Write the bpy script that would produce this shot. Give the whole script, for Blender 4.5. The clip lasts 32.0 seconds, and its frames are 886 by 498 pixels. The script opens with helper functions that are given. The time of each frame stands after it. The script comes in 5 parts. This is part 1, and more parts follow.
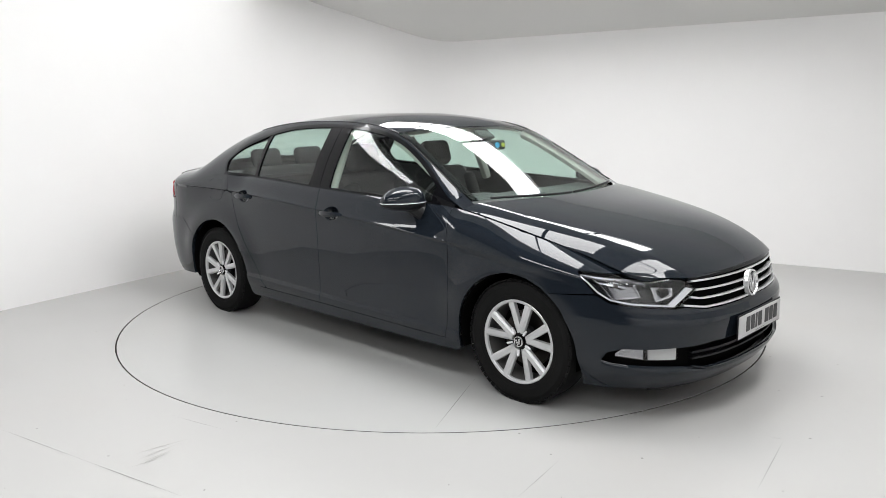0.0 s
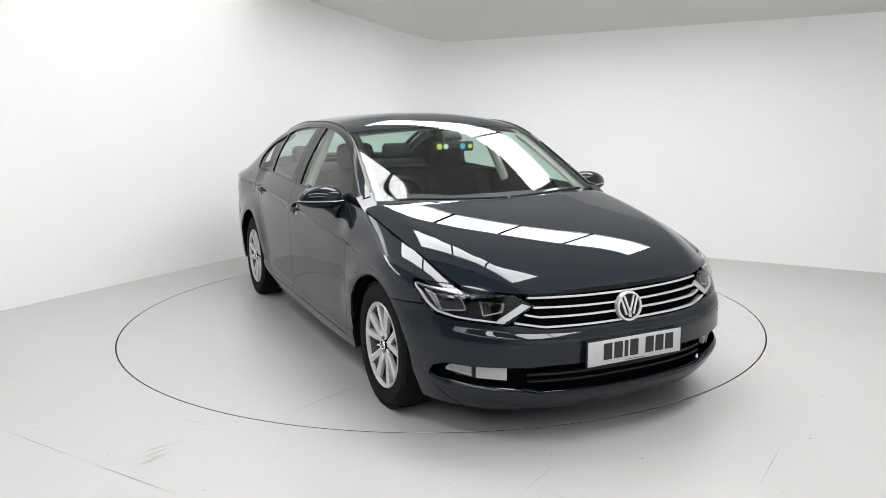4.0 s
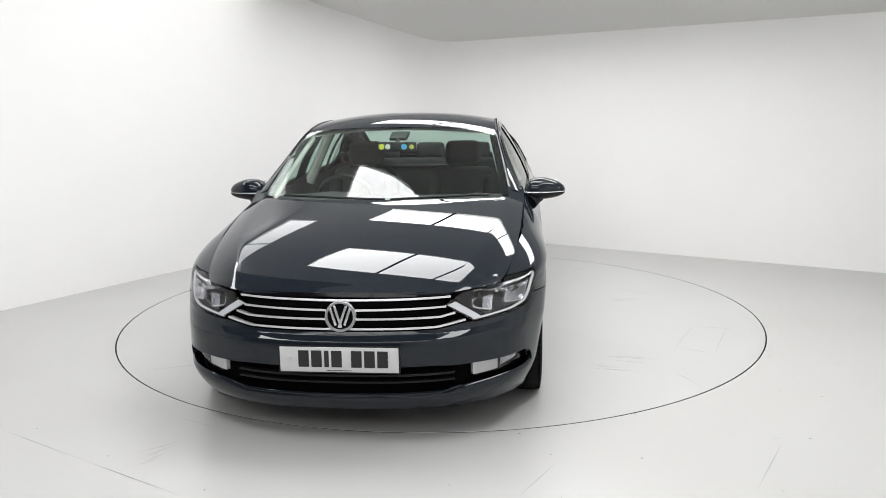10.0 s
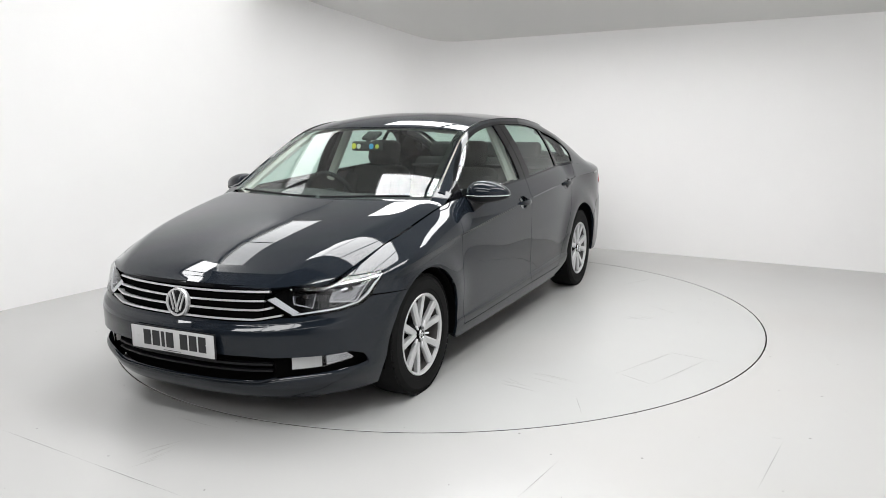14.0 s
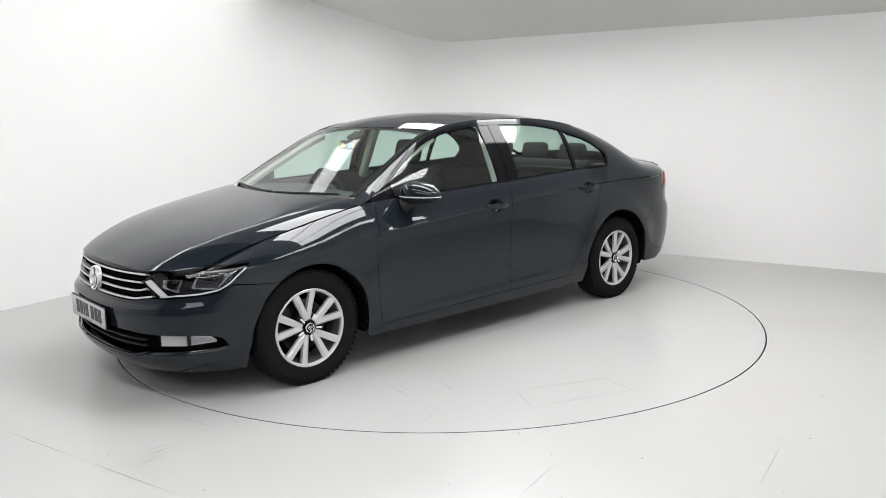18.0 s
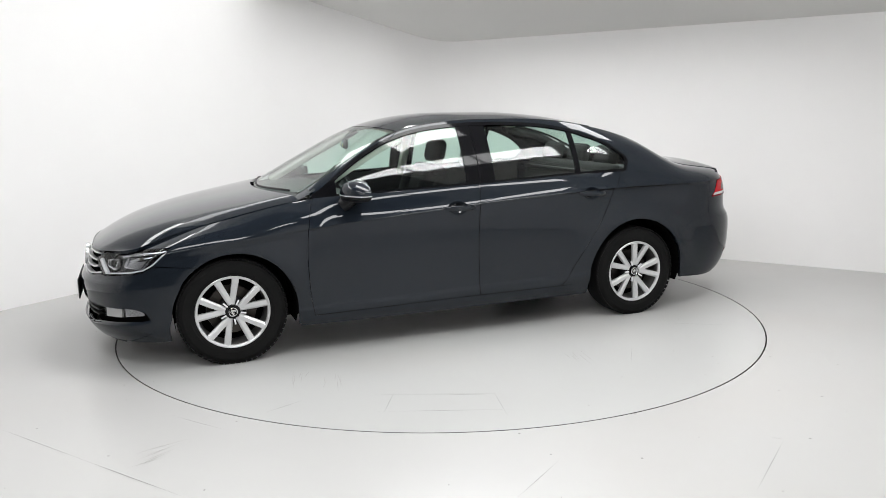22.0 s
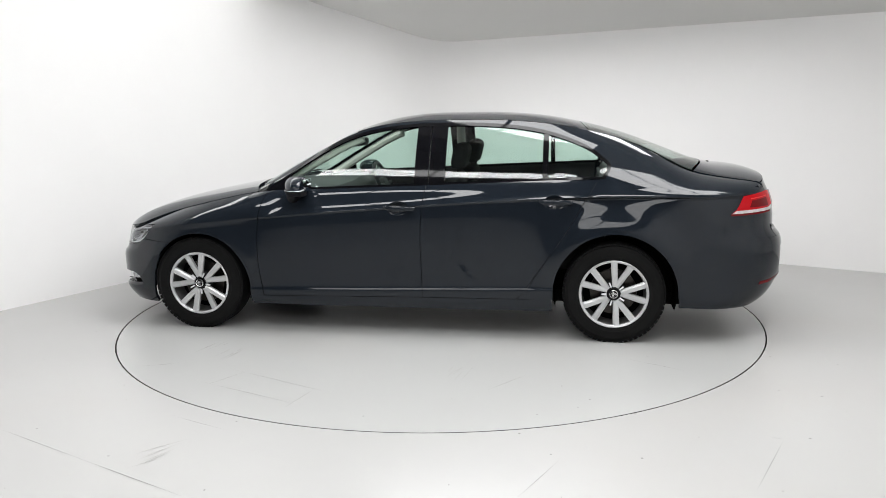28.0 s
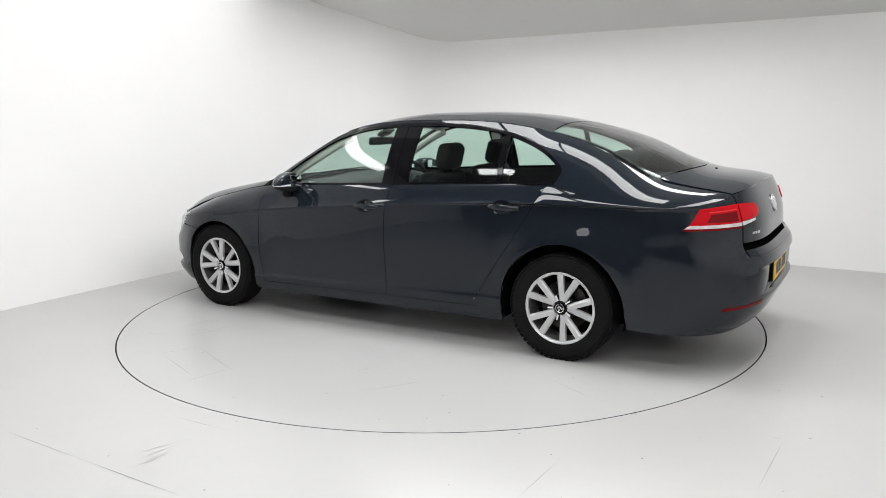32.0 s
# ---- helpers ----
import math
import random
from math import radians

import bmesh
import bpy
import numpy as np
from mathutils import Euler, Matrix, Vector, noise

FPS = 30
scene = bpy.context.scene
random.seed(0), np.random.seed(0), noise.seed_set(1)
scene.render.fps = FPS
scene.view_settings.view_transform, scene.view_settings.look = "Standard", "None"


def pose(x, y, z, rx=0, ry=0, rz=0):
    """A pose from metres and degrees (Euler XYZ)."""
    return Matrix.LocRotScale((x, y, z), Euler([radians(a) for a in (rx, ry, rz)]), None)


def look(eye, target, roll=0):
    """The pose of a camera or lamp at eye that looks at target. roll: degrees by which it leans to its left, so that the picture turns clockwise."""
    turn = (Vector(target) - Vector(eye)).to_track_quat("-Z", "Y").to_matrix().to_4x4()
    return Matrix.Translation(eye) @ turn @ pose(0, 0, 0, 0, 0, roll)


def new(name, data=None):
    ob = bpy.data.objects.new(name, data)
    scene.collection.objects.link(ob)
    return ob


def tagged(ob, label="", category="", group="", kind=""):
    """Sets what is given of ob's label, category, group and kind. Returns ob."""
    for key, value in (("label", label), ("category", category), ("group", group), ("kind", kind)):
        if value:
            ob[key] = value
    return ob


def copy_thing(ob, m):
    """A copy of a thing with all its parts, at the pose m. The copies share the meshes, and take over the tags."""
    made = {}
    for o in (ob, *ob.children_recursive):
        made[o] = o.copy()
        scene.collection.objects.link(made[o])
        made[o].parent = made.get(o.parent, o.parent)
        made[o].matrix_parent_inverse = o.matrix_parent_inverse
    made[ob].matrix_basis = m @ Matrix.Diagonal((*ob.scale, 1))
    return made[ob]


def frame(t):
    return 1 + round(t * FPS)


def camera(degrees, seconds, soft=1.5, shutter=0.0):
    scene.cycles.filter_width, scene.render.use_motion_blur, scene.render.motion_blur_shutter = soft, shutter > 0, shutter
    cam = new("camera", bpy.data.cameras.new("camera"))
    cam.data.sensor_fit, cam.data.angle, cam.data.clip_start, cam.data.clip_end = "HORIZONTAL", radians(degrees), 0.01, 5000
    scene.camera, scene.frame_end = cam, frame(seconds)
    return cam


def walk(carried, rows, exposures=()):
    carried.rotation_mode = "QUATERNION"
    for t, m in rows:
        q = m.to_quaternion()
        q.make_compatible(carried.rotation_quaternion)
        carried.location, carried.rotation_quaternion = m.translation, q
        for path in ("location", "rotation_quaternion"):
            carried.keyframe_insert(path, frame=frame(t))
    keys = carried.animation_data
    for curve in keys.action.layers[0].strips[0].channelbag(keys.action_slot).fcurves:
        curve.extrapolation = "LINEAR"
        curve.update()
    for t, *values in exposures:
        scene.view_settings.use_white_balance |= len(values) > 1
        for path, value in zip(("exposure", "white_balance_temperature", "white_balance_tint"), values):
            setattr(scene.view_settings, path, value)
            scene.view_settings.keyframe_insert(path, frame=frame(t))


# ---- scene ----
cam = camera(60.048, 32.0, soft=0.65)
EYE = Vector((0.0, -5.5629, 1.4490))
AIM = Vector((math.sin(radians(0.2133)) * math.cos(radians(10.116)), math.cos(radians(0.2133)) * math.cos(radians(10.116)), -math.sin(radians(10.116))))
CAM_POSE = look(EYE, EYE + AIM, -0.777)
walk(cam, [(0.0, CAM_POSE), (32.0, CAM_POSE)])
scene.view_settings.exposure = 0.53

# ---- the plan of the studio: a rectangular bay with one chamfered corner under a pitched ceiling ----
CORNER = np.array([0.009, 3.550])          # foot of the back wall, at the chamfer
ALONG = np.array([0.8407, -0.5415])        # along the back wall
INTO = np.array([-0.5415, -0.8407])        # from the back wall into the bay
PITCH = 0.36                               # rise of the ceiling per metre
EAVE = 2.235


def plan(a, d, z=0.0):
    """A point of the bay: a metres along the back wall, d metres out from it."""
    p = CORNER + a * ALONG + d * INTO
    return Vector((p[0], p[1], z))


# past the ridge the ceiling slopes down, turning its rooflights towards the back wall
RIDGE = 5.6                                # added ridge, out of view, metres out from the back wall


def ceiling_height(d):
    return EAVE + PITCH * min(d, 2 * RIDGE - d)


# ---- light: ceiling rooflights with panes made to glow as daylight ----
world = bpy.data.worlds.new("sky")
scene.world = world
world.use_nodes = True
wn = world.node_tree.nodes
sky = wn.new("ShaderNodeTexSky")
sky.sky_type, sky.sun_disc, sky.sun_elevation, sky.sun_rotation = "NISHITA", False, radians(40), radians(200)
world.node_tree.links.new(sky.outputs[0], wn["Background"].inputs[0])
wn["Background"].inputs[1].default_value = 0.10

# ---- materials ----


def material(name, color, rough=0.5, metal=0.0, coat=0.0, coat_rough=0.03, noise_scale=0.0, spread=0.0, bump=0.0, bump_scale=60.0, emit=None, ior=1.5, spec=0.5):
    m = bpy.data.materials.new(name)
    m.use_nodes = True
    nt = m.node_tree
    b = nt.nodes["Principled BSDF"]
    b.inputs["Base Color"].default_value = (*color, 1)
    b.inputs["Roughness"].default_value = rough
    b.inputs["Metallic"].default_value = metal
    b.inputs["Coat Weight"].default_value = coat
    b.inputs["Coat Roughness"].default_value = coat_rough
    b.inputs["IOR"].default_value = ior
    b.inputs["Specular IOR Level"].default_value = spec
    if emit:
        b.inputs["Emission Color"].default_value = (*emit[:3], 1)
        b.inputs["Emission Strength"].default_value = emit[3]
    tc = nt.nodes.new("ShaderNodeTexCoord")
    if spread:
        n1 = nt.nodes.new("ShaderNodeTexNoise")
        n1.inputs["Scale"].default_value, n1.inputs["Detail"].default_value = noise_scale, 6
        n2 = nt.nodes.new("ShaderNodeTexNoise")
        n2.inputs["Scale"].default_value, n2.inputs["Detail"].default_value = noise_scale * 9, 4
        add = nt.nodes.new("ShaderNodeMath")
        add.operation = "MULTIPLY_ADD"
        add.inputs[1].default_value = 0.35
        ramp = nt.nodes.new("ShaderNodeValToRGB")
        ramp.color_ramp.elements[0].position, ramp.color_ramp.elements[1].position = 0.25, 1.0
        ramp.color_ramp.elements[0].color = (*[c * (1 - spread) for c in color], 1)
        ramp.color_ramp.elements[1].color = (*[min(1, c * (1 + spread)) for c in color], 1)
        nt.links.new(tc.outputs["Object"], n1.inputs["Vector"])
        nt.links.new(tc.outputs["Object"], n2.inputs["Vector"])
        nt.links.new(n2.outputs["Fac"], add.inputs[0])
        nt.links.new(n1.outputs["Fac"], add.inputs[2])
        nt.links.new(add.outputs[0], ramp.inputs[0])
        nt.links.new(ramp.outputs[0], b.inputs["Base Color"])
    if bump:
        n3 = nt.nodes.new("ShaderNodeTexNoise")
        n3.inputs["Scale"].default_value, n3.inputs["Detail"].default_value = bump_scale, 5
        bn = nt.nodes.new("ShaderNodeBump")
        bn.inputs["Strength"].default_value, bn.inputs["Distance"].default_value = bump, 0.002
        nt.links.new(tc.outputs["Object"], n3.inputs["Vector"])
        nt.links.new(n3.outputs["Fac"], bn.inputs["Height"])
        nt.links.new(bn.outputs["Normal"], b.inputs["Normal"])
    return m


def glass_material(name, tint, ior=1.5, rough=0.0):
    """Thin pane: tinted see-through with a mirror sheen by Fresnel."""
    m = bpy.data.materials.new(name)
    m.use_nodes = True
    nt = m.node_tree
    nt.nodes.remove(nt.nodes["Principled BSDF"])
    tr, gl, mx, lw, pw, ma = (nt.nodes.new("ShaderNode" + k) for k in ("BsdfTransparent", "BsdfGlossy", "MixShader", "LayerWeight", "Math", "Math"))
    tr.inputs[0].default_value = (*tint, 1)
    gl.inputs["Roughness"].default_value = rough
    lw.inputs[0].default_value = 0.5
    pw.operation, pw.inputs[1].default_value = "POWER", 5.0
    f0 = 2 * ((ior - 1) / (ior + 1)) ** 2
    ma.operation, ma.inputs[1].default_value, ma.inputs[2].default_value = "MULTIPLY_ADD", 1 - f0, f0
    nt.links.new(lw.outputs["Facing"], pw.inputs[0])
    nt.links.new(pw.outputs[0], ma.inputs[0])
    nt.links.new(ma.outputs[0], mx.inputs[0])
    nt.links.new(tr.outputs[0], mx.inputs[1])
    nt.links.new(gl.outputs[0], mx.inputs[2])
    nt.links.new(mx.outputs[0], nt.nodes["Material Output"].inputs[0])
    return m


def paint_material():
    """Dark blue-grey metallic lacquer under clear coat, with fine flake."""
    m = material("car_paint", (0.012, 0.015, 0.021), 0.55, 0.0, 1.0, 0.010, spec=0.0)
    m.node_tree.nodes["Principled BSDF"].inputs["Coat IOR"].default_value = 1.42
    nt = m.node_tree
    b = nt.nodes["Principled BSDF"]
    tc = nt.nodes.new("ShaderNodeTexCoord")
    v = nt.nodes.new("ShaderNodeTexVoronoi")
    v.inputs["Scale"].default_value = 900
    r = nt.nodes.new("ShaderNodeValToRGB")
    r.color_ramp.elements[0].color, r.color_ramp.elements[1].color = (0.0064, 0.0088, 0.0125, 1), (0.0128, 0.0168, 0.0230, 1)
    nt.links.new(tc.outputs["Object"], v.inputs["Vector"])
    nt.links.new(v.outputs["Color"], r.inputs[0])
    nt.links.new(r.outputs[0], b.inputs["Base Color"])
    return m


PAINT = paint_material()
WHITE_WALL = material("white_wall_paint", (0.825, 0.817, 0.810), 0.6, noise_scale=0.6, spread=0.02, bump=0.05, bump_scale=30)
CEILING = material("ceiling_paint", (0.72, 0.715, 0.70), 0.7, noise_scale=0.5, spread=0.02)
BLACK = material("black_plastic", (0.008, 0.008, 0.009), 0.45, spec=0.25, bump=0.1, bump_scale=400)
GLOSS_BLACK = material("gloss_black", (0.004, 0.004, 0.005), 0.06, spec=0.18)
DARK = material("dark_liner", (0.004, 0.004, 0.004), 0.9, spec=0.0)
RUBBER = material("tyre_rubber", (0.006, 0.006, 0.006), 0.75, spec=0.12, noise_scale=6, spread=0.25, bump=0.2, bump_scale=150)
SILVER = material("silver_wheel_lacquer", (0.56, 0.565, 0.57), 0.34, 0.45, coat=0.3, noise_scale=8, spread=0.05)
STEEL = material("brake_steel", (0.05, 0.045, 0.042), 0.35, 1.0, noise_scale=10, spread=0.2)
BRIGHT_BAR = material("satin_bright_trim", (0.66, 0.66, 0.67), 0.32, 0.5)
CHROME = material("chrome", (0.86, 0.87, 0.88), 0.06, 1.0)
BADGE = material("polished_badge", (0.74, 0.745, 0.75), 0.16, 0.7)
GLASS = glass_material("green_tinted_glass", (0.76, 0.90, 0.84), 1.45)
CLEAR = glass_material("clear_lens", (0.93, 0.94, 0.95), 1.4)
RED_LENS = material("red_lens", (0.44, 0.003, 0.008), 0.18, spec=0.12)
RED_DARK = material("dark_red_lens", (0.13, 0.002, 0.004), 0.18, spec=0.12)
RED_BRIGHT = material("bright_red_guide", (0.66, 0.03, 0.03), 0.18, spec=0.12)
# ceiling out of view, coloured dark to keep the car's reflections dark
DARK_CEILING = material("darkened_ceiling", (0.07, 0.07, 0.074), 0.7, noise_scale=0.7, spread=0.1)
FOG_LENS = material("fog_lens", (0.58, 0.575, 0.565), 0.15, coat=0.5)
# the shade inside the rim is put into this darker colour
BARREL = material("shaded_wheel_barrel", (0.10, 0.098, 0.095), 0.55, 0.3, noise_scale=8, spread=0.2)
WHITE_LENS = material("white_lens", (0.78, 0.78, 0.80), 0.10, coat=1.0)
STRIP_LENS = material("frosted_strip_lens", (0.52, 0.48, 0.48), 0.2, coat=0.6, noise_scale=30, spread=0.3)
DRL = material("light_guide", (0.66, 0.67, 0.69), 0.12, coat=1.0)
CLOTH = material("grey_seat_cloth", (0.007, 0.007, 0.0075), 0.9, noise_scale=40, spread=0.3, bump=0.05, bump_scale=200)
TRIM_DARK = material("dark_interior_plastic", (0.016, 0.016, 0.017), 0.6, bump=0.15, bump_scale=300)
TRIM_LIGHT = material("light_grey_headliner", (0.66, 0.65, 0.60), 0.85, noise_scale=20, spread=0.05)
# groove walls coloured dark, so the gap reads as a deep dark line
GROOVE_DARK = material("dark_groove", (0.055, 0.048, 0.042), 0.7, noise_scale=3, spread=0.3)
MARK = material("dark_scuff", (0.26, 0.253, 0.245), 0.7)
MARK_FAINT = material("faint_scuff", (0.365, 0.356, 0.345), 0.6)
PLATE_WHITE = material("white_plate", (0.54, 0.54, 0.54), 0.35)
PLATE_YELLOW = material("yellow_plate", (0.80, 0.50, 0.03), 0.35)
CHAR = material("plate_black", (0.012, 0.012, 0.014), 0.4)
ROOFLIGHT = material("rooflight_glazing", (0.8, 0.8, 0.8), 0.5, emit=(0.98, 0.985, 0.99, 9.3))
# emission lowered on some panes so the side wall doesn't burn out
DULL_LIGHT = material("dim_rooflight_glazing", (0.8, 0.8, 0.8), 0.5, emit=(0.98, 0.985, 0.99, 2.9))
# unseen wall behind the camera, coloured dark so the car reflects little there
REAR_WALL = material("dark_unseen_wall", (0.035, 0.035, 0.038), 0.8, noise_scale=1.5, spread=0.15)


def floor_material(name, color, seed):
    """Pale grey floor paint with scuffs, dust and tyre rub, slightly glossy."""
    m = material(name, color, 0.30, noise_scale=0.9, spread=0.02)
    nt = m.node_tree
    b = nt.nodes["Principled BSDF"]
    tc = nt.nodes.new("ShaderNodeTexCoord")
    # faint rusty stains and drag marks, in patches
    stain, streak, cut, tint = (nt.nodes.new("ShaderNode" + k) for k in ("TexNoise", "TexNoise", "Math", "Mix"))
    for node, scale, detail in ((stain, 0.75, 5), (streak, 7.0, 6)):
        node.noise_dimensions = "4D"
        node.inputs["W"].default_value = seed + scale
        node.inputs["Scale"].default_value, node.inputs["Detail"].default_value = scale, detail
        nt.links.new(tc.outputs["Object"], node.inputs["Vector"])
    cut.operation = "MULTIPLY"
    soft = nt.nodes.new("ShaderNodeMapRange")
    soft.inputs["From Min"].default_value, soft.inputs["From Max"].default_value = 0.52, 0.80
    soft.inputs["To Min"].default_value, soft.inputs["To Max"].default_value = 0.0, 0.55
    nt.links.new(stain.outputs["Fac"], soft.inputs["Value"])
    nt.links.new(soft.outputs[0], cut.inputs[0])
    nt.links.new(streak.outputs["Fac"], cut.inputs[1])
    tint.data_type = "RGBA"
    old = b.inputs["Base Color"].links[0].from_socket
    nt.links.new(cut.outputs[0], tint.inputs["Factor"])
    nt.links.new(old, tint.inputs["A"])
    tint.inputs["B"].default_value = (color[0] * 0.93, color[1] * 0.84, color[2] * 0.79, 1)
    nt.links.new(tint.outputs["Result"], b.inputs["Base Color"])
    n = nt.nodes.new("ShaderNodeTexNoise")
    n.noise_dimensions = "4D"
    n.inputs["W"].default_value = seed
    n.inputs["Scale"].default_value, n.inputs["Detail"].default_value = 1.2, 2
    r = nt.nodes.new("ShaderNodeMapRange")
    r.inputs["From Min"].default_value, r.inputs["From Max"].default_value = 0.3, 0.75
    r.inputs["To Min"].default_value, r.inputs["To Max"].default_value = 0.28, 0.34
    nt.links.new(tc.outputs["Object"], n.inputs["Vector"])
    nt.links.new(n.outputs["Fac"], r.inputs["Value"])
    nt.links.new(r.outputs[0], b.inputs["Roughness"])
    return m


FLOOR = floor_material("floor_paint", (0.405, 0.403, 0.394), 1.0)
TABLE = floor_material("turntable_paint", (0.400, 0.402, 0.393), 5.0)

# ---- mesh helpers ----


def flat_part(name, verts, faces, mat, parent=None, label="", smooth=False, normals=None):
    """One mesh object from points and faces, under a thing or a part."""
    me = bpy.data.meshes.new(name)
    me.from_pydata([tuple(map(float, v)) for v in verts], [], [tuple(int(i) for i in f) for f in faces])
    me.materials.append(mat)
    if smooth:
        me.polygons.foreach_set("use_smooth", [True] * len(me.polygons))
    me.update()
    if normals is not None:
        me.normals_split_custom_set_from_vertices([tuple(map(float, n)) for n in normals])
    ob = new(name, me)
    if parent is not None:
        ob.parent = parent
    if label:
        ob["label"] = label
    return ob


def part(name, bm, mat, parent=None, label="", smooth=True):
    """Links a bmesh as one mesh object under a thing or a part."""
    me = bpy.data.meshes.new(name)
    bmesh.ops.recalc_face_normals(bm, faces=bm.faces)
    bm.to_mesh(me)
    bm.free()
    me.materials.append(mat)
    if smooth:
        me.polygons.foreach_set("use_smooth", [True] * len(me.polygons))
        me.set_sharp_from_angle(angle=radians(35))
    ob = new(name, me)
    if parent is not None:
        ob.parent = parent
    if label:
        ob["label"] = label
    return ob


def box(size, at=(0, 0, 0), turn=(0, 0, 0), bevel=0.0, bm=None, segs=2):
    """A bevelled box as a bmesh, added to bm where given."""
    b2 = bmesh.new()
    bmesh.ops.create_cube(b2, size=1)
    bmesh.ops.scale(b2, vec=size, verts=b2.verts)
    if bevel:
        bmesh.ops.bevel(b2, geom=list(b2.edges), offset=bevel, segments=segs, affect="EDGES", profile=0.5)
    bmesh.ops.transform(b2, matrix=pose(*at, *turn), verts=b2.verts)
    return merge(bm, b2)


def merge(bm, b2):
    if bm is None:
        return b2
    me = bpy.data.meshes.new("tmp")
    b2.to_mesh(me)
    b2.free()
    bm.from_mesh(me)
    bpy.data.meshes.remove(me)
    return bm


def lathe(profile, steps=48, bm=None, m=None, closed=False):
    """Turns (radius, height) points round the z axis."""
    b2 = bmesh.new()
    rings = []
    for i in range(steps):
        a = 2 * math.pi * i / steps
        rings.append([b2.verts.new((r * math.cos(a), r * math.sin(a), h)) for r, h in profile])
    k = len(profile)
    for i in range(steps):
        p, q = rings[i], rings[(i + 1) % steps]
        for j in range(k if closed else k - 1):
            b2.faces.new((p[j], q[j], q[(j + 1) % k], p[(j + 1) % k]))
    bmesh.ops.remove_doubles(b2, verts=b2.verts, dist=1e-6)
    if m is not None:
        bmesh.ops.transform(b2, matrix=m, verts=b2.verts)
    return merge(bm, b2)


def tube(path, radius, sides=8, bm=None, closed=False):
    """A round bar along a path of points."""
    b2 = bmesh.new()
    pts = [Vector(p) for p in path]
    n = len(pts)
    rings = []
    for i, p in enumerate(pts):
        if closed:
            d = (pts[(i + 1) % n] - pts[i - 1]).normalized()
        else:
            d = (pts[min(i + 1, n - 1)] - pts[max(i - 1, 0)]).normalized()
        side = d.cross(Vector((0, 0, 1)))
        side = side.normalized() if side.length > 1e-3 else Vector((0, 1, 0))
        up = side.cross(d)
        r = radius[i] if isinstance(radius, (list, tuple)) else radius
        rings.append([b2.verts.new(p + r * (math.cos(2 * math.pi * k / sides) * side + math.sin(2 * math.pi * k / sides) * up)) for k in range(sides)])
    for i in range(n if closed else n - 1):
        p, q = rings[i], rings[(i + 1) % n]
        for k in range(sides):
            b2.faces.new((p[k], p[(k + 1) % sides], q[(k + 1) % sides], q[k]))
    if not closed:
        b2.faces.new(rings[0][::-1])
        b2.faces.new(rings[-1])
    return merge(bm, b2)


def prism(outline, depth, m=None, bevel=0.0, bm=None):
    """An outline of (x, y) points, pushed up by depth along z, with bevelled rims."""
    b2 = bmesh.new()
    low = [b2.verts.new((x, y, 0)) for x, y in outline]
    f = b2.faces.new(low)
    up = bmesh.ops.extrude_face_region(b2, geom=[f])
    tops = [v for v in up["geom"] if isinstance(v, bmesh.types.BMVert)]
    bmesh.ops.translate(b2, vec=(0, 0, depth), verts=tops)
    if bevel:
        rim = [e for e in b2.edges if all(v in tops for v in e.verts)]
        bmesh.ops.bevel(b2, geom=rim, offset=bevel, segments=2, affect="EDGES", profile=0.5)
    if m is not None:
        bmesh.ops.transform(b2, matrix=m, verts=b2.verts)
    return merge(bm, b2)


# ---- the bay: floor, turntable pit, walls, ceiling ----
TABLE_R = 2.2443
GROOVE = 0.0082


